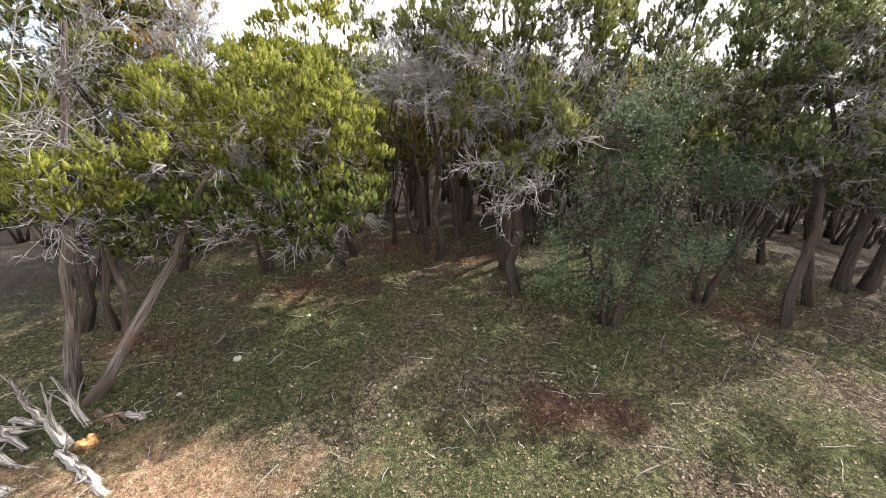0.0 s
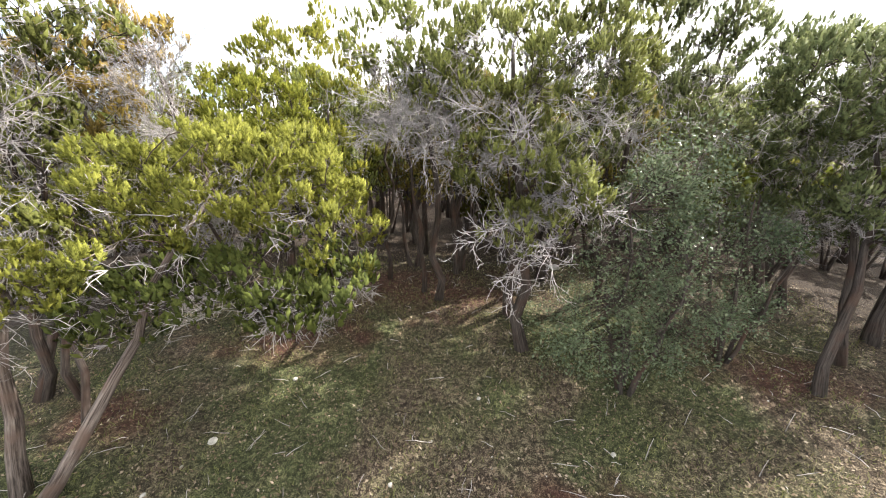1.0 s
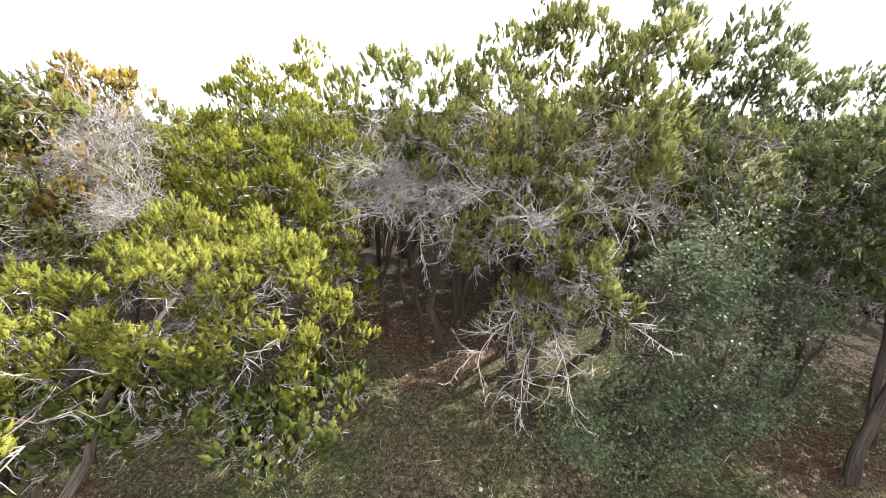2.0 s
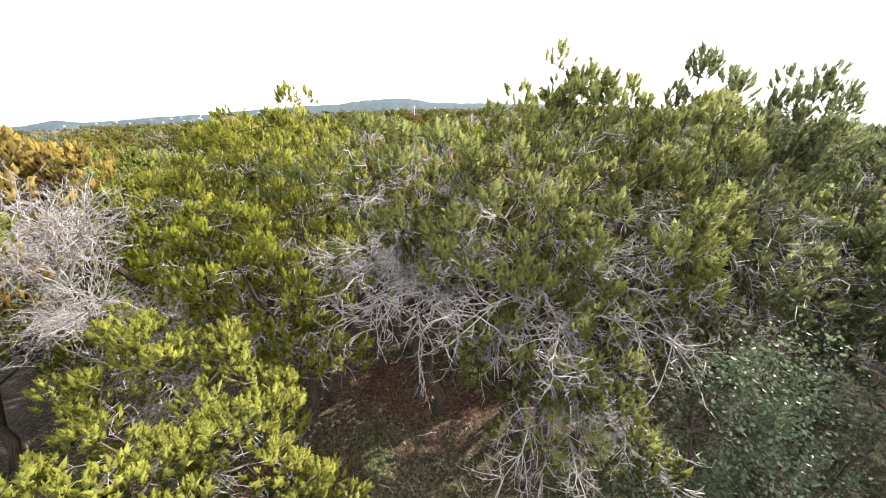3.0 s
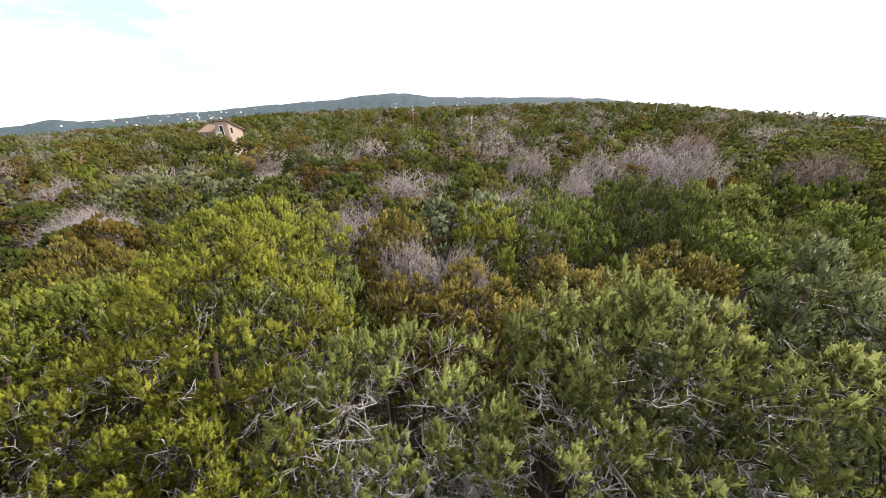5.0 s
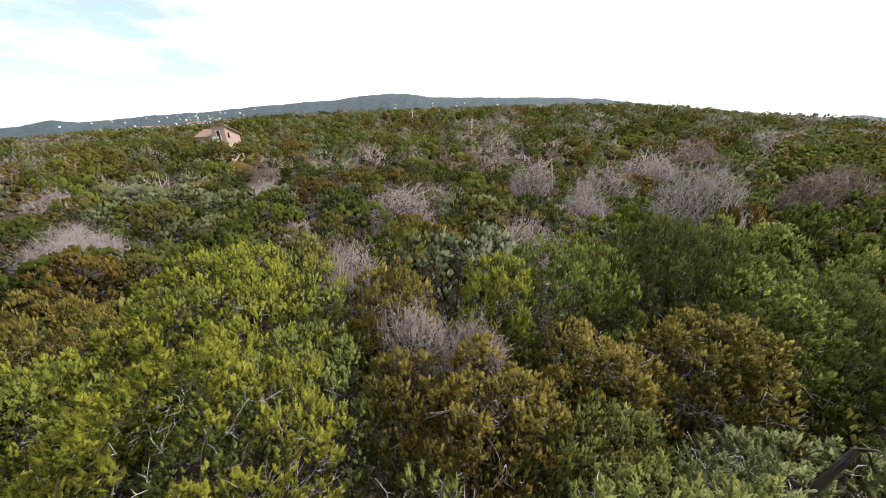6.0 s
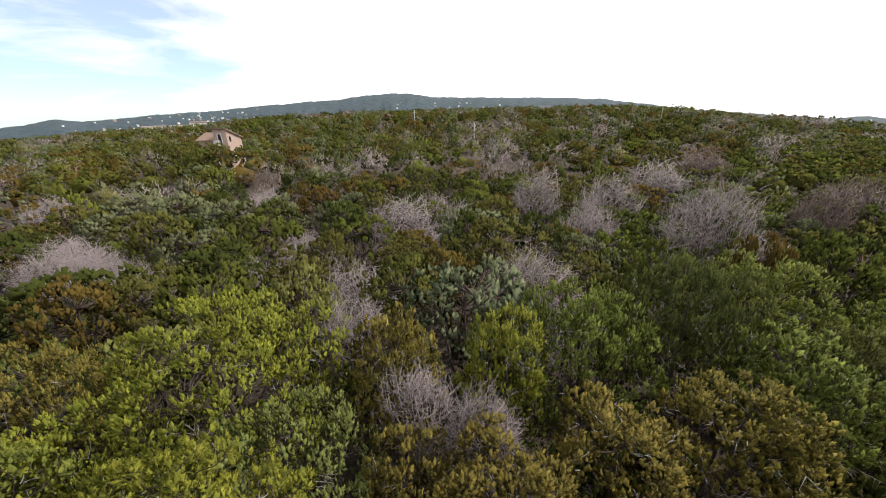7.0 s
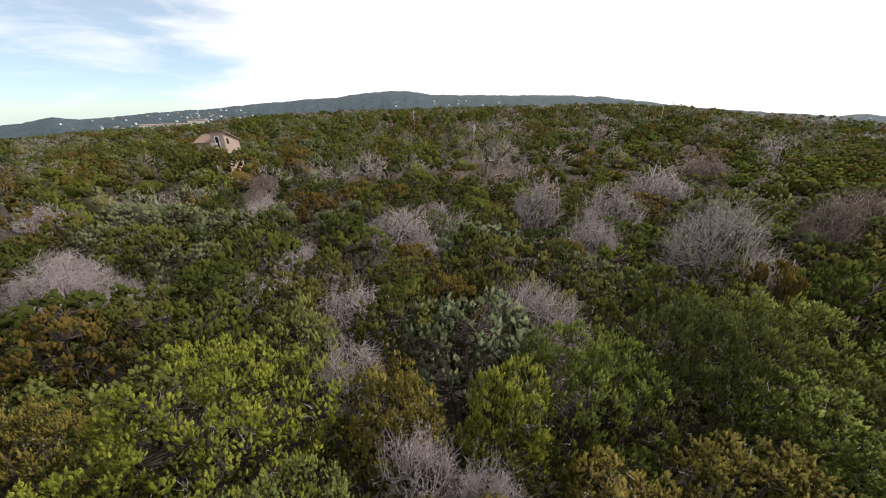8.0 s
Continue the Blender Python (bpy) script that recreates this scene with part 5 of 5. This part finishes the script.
# ---- dead wood by the twin-stemmed cedar ----
def snag(name, pts, radii, seed, label, material=DRY, splits=4, category="dead wood"):
    """A weathered log with a fluted, splintered surface and stubs."""
    rng = random.Random(seed)
    pts = [Vector(p) for p in pts]
    e = thing(name, label, category)
    e.location = pts[0]
    pts = [p - pts[0] for p in pts]
    fine, rad = [], []
    for i in range(len(pts) - 1):
        for k in range(4):
            f = k / 4
            fine.append(pts[i].lerp(pts[i + 1], f) + Vector((rng.gauss(0, 0.006), rng.gauss(0, 0.006), rng.gauss(0, 0.006))))
            rad.append((radii[i] * (1 - f) + radii[i + 1] * f) * rng.uniform(0.88, 1.12))
    fine.append(pts[-1])
    rad.append(radii[-1])
    w = Wood()
    w.tube(fine, [r * 0.78 for r in rad], 13, 0.12, rng, 0.42)
    w.done("log", material, e)
    for _ in range(splits):
        i = rng.randrange(1, len(fine) - 1)
        d = (fine[i] - fine[i - 1]).normalized()
        o = Vector((rng.gauss(0, 1), rng.gauss(0, 1), rng.gauss(0.2, 1))).normalized()
        s = Wood()
        p = fine[i] + o * rad[i] * 0.6
        l = rng.uniform(0.10, 0.30)
        k = rad[i] * rng.uniform(0.25, 0.5)
        s.tube([p - d * 0.04, p + (d * 0.7 + o * 0.5) * l * 0.4, p + (d + o * 0.9) * l * 0.75, p + (d * 1.1 + o * 1.2) * l], [k, k * 0.8, k * 0.5, 0.004], 7, 0.2, rng, 0.4)
        s.done("stub", material, e)
    return e


snag("split_snag", [(-3.98, 2.93, 0.40), (-4.12, 2.95, 0.74), (-4.16, 2.9, 1.02), (-4.14, 2.88, 1.3)], (0.055, 0.05, 0.03, 0.006), 1, "upright splintered snag of bleached grey wood", splits=7)
snag("split_snag", [(-4.02, 3.18, 0.42), (-4.1, 3.2, 0.75), (-4.2, 3.2, 1.08)], (0.04, 0.03, 0.008), 2, "thin splintered snag of bleached grey wood", splits=3)
snag("dead_root", [(-4.95, 3.1, 0.46), (-4.6, 2.95, 0.52), (-4.35, 2.88, 0.44)], (0.06, 0.055, 0.02), 3, "twisted bleached root lying in the grass", splits=9)
snag("dead_root", [(-4.75, 2.78, 0.42), (-4.45, 2.76, 0.5), (-4.22, 2.70, 0.38)], (0.045, 0.04, 0.012), 4, "forked bleached root lying in the grass", splits=8)
snag("grey_log", [(-4.9, 3.25, 0.45), (-4.55, 3.16, 0.47)], (0.055, 0.05), 5, "smooth grey log end", splits=1)
snag("fallen_log", [(-4.0, 2.85, 0.46), (-3.75, 2.74, 0.44), (-3.45, 2.6, 0.40), (-3.15, 2.45, 0.36)], (0.03, 0.052, 0.05, 0.045), 6, "bleached fallen log with bare patches of bark", splits=5)
snag("fallen_log", [(-4.25, 2.5, 0.38), (-4.05, 2.46, 0.40)], (0.06, 0.055), 7, "cut grey log in the grass", splits=0)
snag("bark_litter", [(-4.12, 3.36, 0.43), (-3.85, 3.26, 0.45), (-3.55, 3.12, 0.42)], (0.05, 0.045, 0.02), 8, "broken brown branch with peeling bark", DRYBARK, 8)
snag("bark_litter", [(-4.05, 3.2, 0.43), (-3.8, 3.32, 0.47), (-3.6, 3.3, 0.44)], (0.035, 0.04, 0.02), 9, "splintered brown branch with peeling bark", DRYBARK, 6)
snag("grey_log", [(-3.68, 3.32, 0.46), (-3.46, 3.26, 0.45)], (0.05, 0.048), 10, "short grey log beside broken bark", splits=1)

stump = thing("cut_stump", "low stump with a fresh orange cut face", "stump")
stump.location = (-3.76, 2.95, ground_z(-3.76, 2.95))
rng = random.Random(9)
w = Wood()
w.tube([Vector((0, 0, -0.06)), Vector((0.01, -0.01, 0.02)), Vector((0.015, -0.02, 0.05))], [0.10, 0.085, 0.07], 13, 0.2, rng, 0.4)
w.done("bark", DRYBARK, stump)
# broken orange slabs of heartwood
for a, r, z in ((0.3, 0.05, 0.06), (1.7, 0.042, 0.075), (3.1, 0.055, 0.05), (4.4, 0.04, 0.085), (5.4, 0.046, 0.065)):
    w = Wood()
    o = Vector((math.cos(a) * 0.045, math.sin(a) * 0.045 - 0.02, z))
    w.tube([o - Vector((0, 0, 0.05)), o, o + Vector((math.cos(a) * 0.02, math.sin(a) * 0.02, 0.02))], [r * 0.9, r, r * 0.6], 9, 0.2, rng, 0.5)
    w.done("cut_face", HEART, stump, "orange heartwood slab")


def rock(x, y, size, seed):
    r = random.Random(seed)
    bm = bmesh.new()
    bmesh.ops.create_icosphere(bm, subdivisions=2, radius=size)
    for v in bm.verts:
        v.co *= r.uniform(0.82, 1.15)
        v.co.z *= 0.6
    me = bpy.data.meshes.new("rock")
    bm.to_mesh(me)
    bm.free()
    me.materials.append(STONE)
    ob = new("rock", me)
    ob.location = (x, y, ground_z(x, y) + size * 0.25)
    tagged(ob, "pale limestone rock half sunk in grass", "rock", "rocks in the clearing")


for i, (x, y, s) in enumerate(((-2.94, 4.22, 0.055), (-2.3, 5.2, 0.035), (-0.68, 3.7, 0.028), (-3.1, 3.9, 0.02), (-1.3, 3.25, 0.016), (-0.7, 3.32, 0.02), (2.6, 8.6, 0.11), (-3.3, 3.6, 0.03), (1.9, 4.0, 0.03), (0.4, 4.8, 0.03))):
    rock(x, y, s, i)


# ---- grass and litter ----
def ground_cover():
    rs = np.random.RandomState(21)

    def heights(x, y):
        return np.array([ground_z(a, b) for a, b in zip(x, y)])

    n = 60000
    x, y = rs.uniform(-6.5, 7.5, n), 1.2 + rs.uniform(0, 1, n) ** 1.3 * 8.5
    keep = np.array([noise.noise((a * 0.9, b * 0.9, 2.0)) for a, b in zip(x, y)]) + rs.normal(0, 0.25, n) > -0.05
    x, y = x[keep], y[keep]
    n = len(x)
    p = np.stack((x, y, heights(x, y) - 0.01), axis=1)
    a = rs.uniform(0, 6.28, n)
    side = np.stack((np.cos(a), np.sin(a), np.zeros(n)), axis=1) * rs.uniform(0.003, 0.007, n)[:, None]
    tip = rs.normal(0, 0.035, (n, 3))
    tip[:, 2] = rs.uniform(0.03, 0.09, n)
    v = np.stack((p + side, p - side, p + tip), axis=1).reshape(-1, 3)
    g = link_mesh("grass", v, np.arange(n * 3).reshape(-1, 3), GRASS)
    tagged(g, "thin short winter grass in tufts over the clearing", "grass", kind="stuff")

    n = 46000
    x, y = rs.uniform(-7, 8, n), 1.2 + rs.uniform(0, 1, n) ** 1.2 * 9
    c = np.stack((x, y, heights(x, y) + 0.012), axis=1)
    a = rs.uniform(0, 6.28, n)
    s = (0.006 + 0.02 * rs.uniform(0, 1, n) ** 2)[:, None]
    u = np.stack((np.cos(a), np.sin(a), rs.normal(0, 0.35, n)), axis=1) * s
    t = np.stack((-np.sin(a), np.cos(a), rs.normal(0, 0.35, n)), axis=1) * s * 0.55
    up = np.array((0, 0, 0.004))
    v = np.stack((c - u, c + t + up, c + u, c - t + up), axis=1).reshape(-1, 3)
    i = np.arange(n)[:, None] * 4
    f = np.concatenate((i + [[0, 1, 2]], i + [[0, 2, 3]]), axis=1).reshape(-1, 3)
    g = link_mesh("leaf_litter", v, f, STRAW)
    tagged(g, "dry fallen leaves scattered over the clearing", "leaf litter", kind="stuff")

    n = 700
    hv = np.array([(1, 0, 0), (-0.4, 0.9, 0), (-0.5, -0.8, 0), (0.1, 0.1, 0.7), (0, 0, -0.6)])
    hf = np.array([(0, 1, 3), (1, 2, 3), (2, 0, 3), (1, 0, 4), (2, 1, 4), (0, 2, 4)])
    x, y = rs.uniform(-5.5, 6.5, n), 1.3 + rs.uniform(0, 1, n) ** 1.3 * 7
    c = np.stack((x, y, heights(x, y) + 0.006), axis=1)
    v = hv[None] * rs.uniform(0.5, 1.4, (n, 5, 1)) * (0.005 + 0.013 * rs.uniform(0, 1, n) ** 3)[:, None, None] + c[:, None]
    g = link_mesh("pebbles", v.reshape(-1, 3), (hf[None] + (np.arange(n) * 5)[:, None, None]).reshape(-1, 3), STONE)
    tagged(g, "small pale limestone pebbles scattered on the soil", "pebbles", kind="stuff")

    r = random.Random(8)
    w = Wood()
    for _ in range(260):
        x, y = r.uniform(-5, 6.5), r.uniform(1.5, 9)
        p = Vector((x, y, ground_z(x, y) + 0.012))
        a, l = r.uniform(0, 6.28), r.uniform(0.06, 0.35)
        q = p + Vector((math.cos(a) * l, math.sin(a) * l, r.uniform(0, 0.03)))
        w.tube(curve_pts(p, q, 3, 0.01, r, 0.012), [0.004, 0.0036, 0.003, 0.0015], 4)
    for x, y, tall in ((2.25, 3.95, 0.32), (3.4, 3.75, 0.24), (1.75, 3.65, 0.2), (4.2, 4.3, 0.3), (0.1, 3.6, 0.22), (-0.6, 4.4, 0.2), (3.0, 4.4, 0.25)):
        p = Vector((x, y, ground_z(x, y)))
        w.tube([p, p + Vector((0.01, 0, tall * 0.6)), p + Vector((0.04, 0.01, tall))], [0.005, 0.004, 0.002], 4)
    g = w.done("fallen_twigs", TWIG_DEAD, None)
    tagged(g, "pale fallen twigs and dry stalks on the ground", "twigs", kind="stuff")


ground_cover()
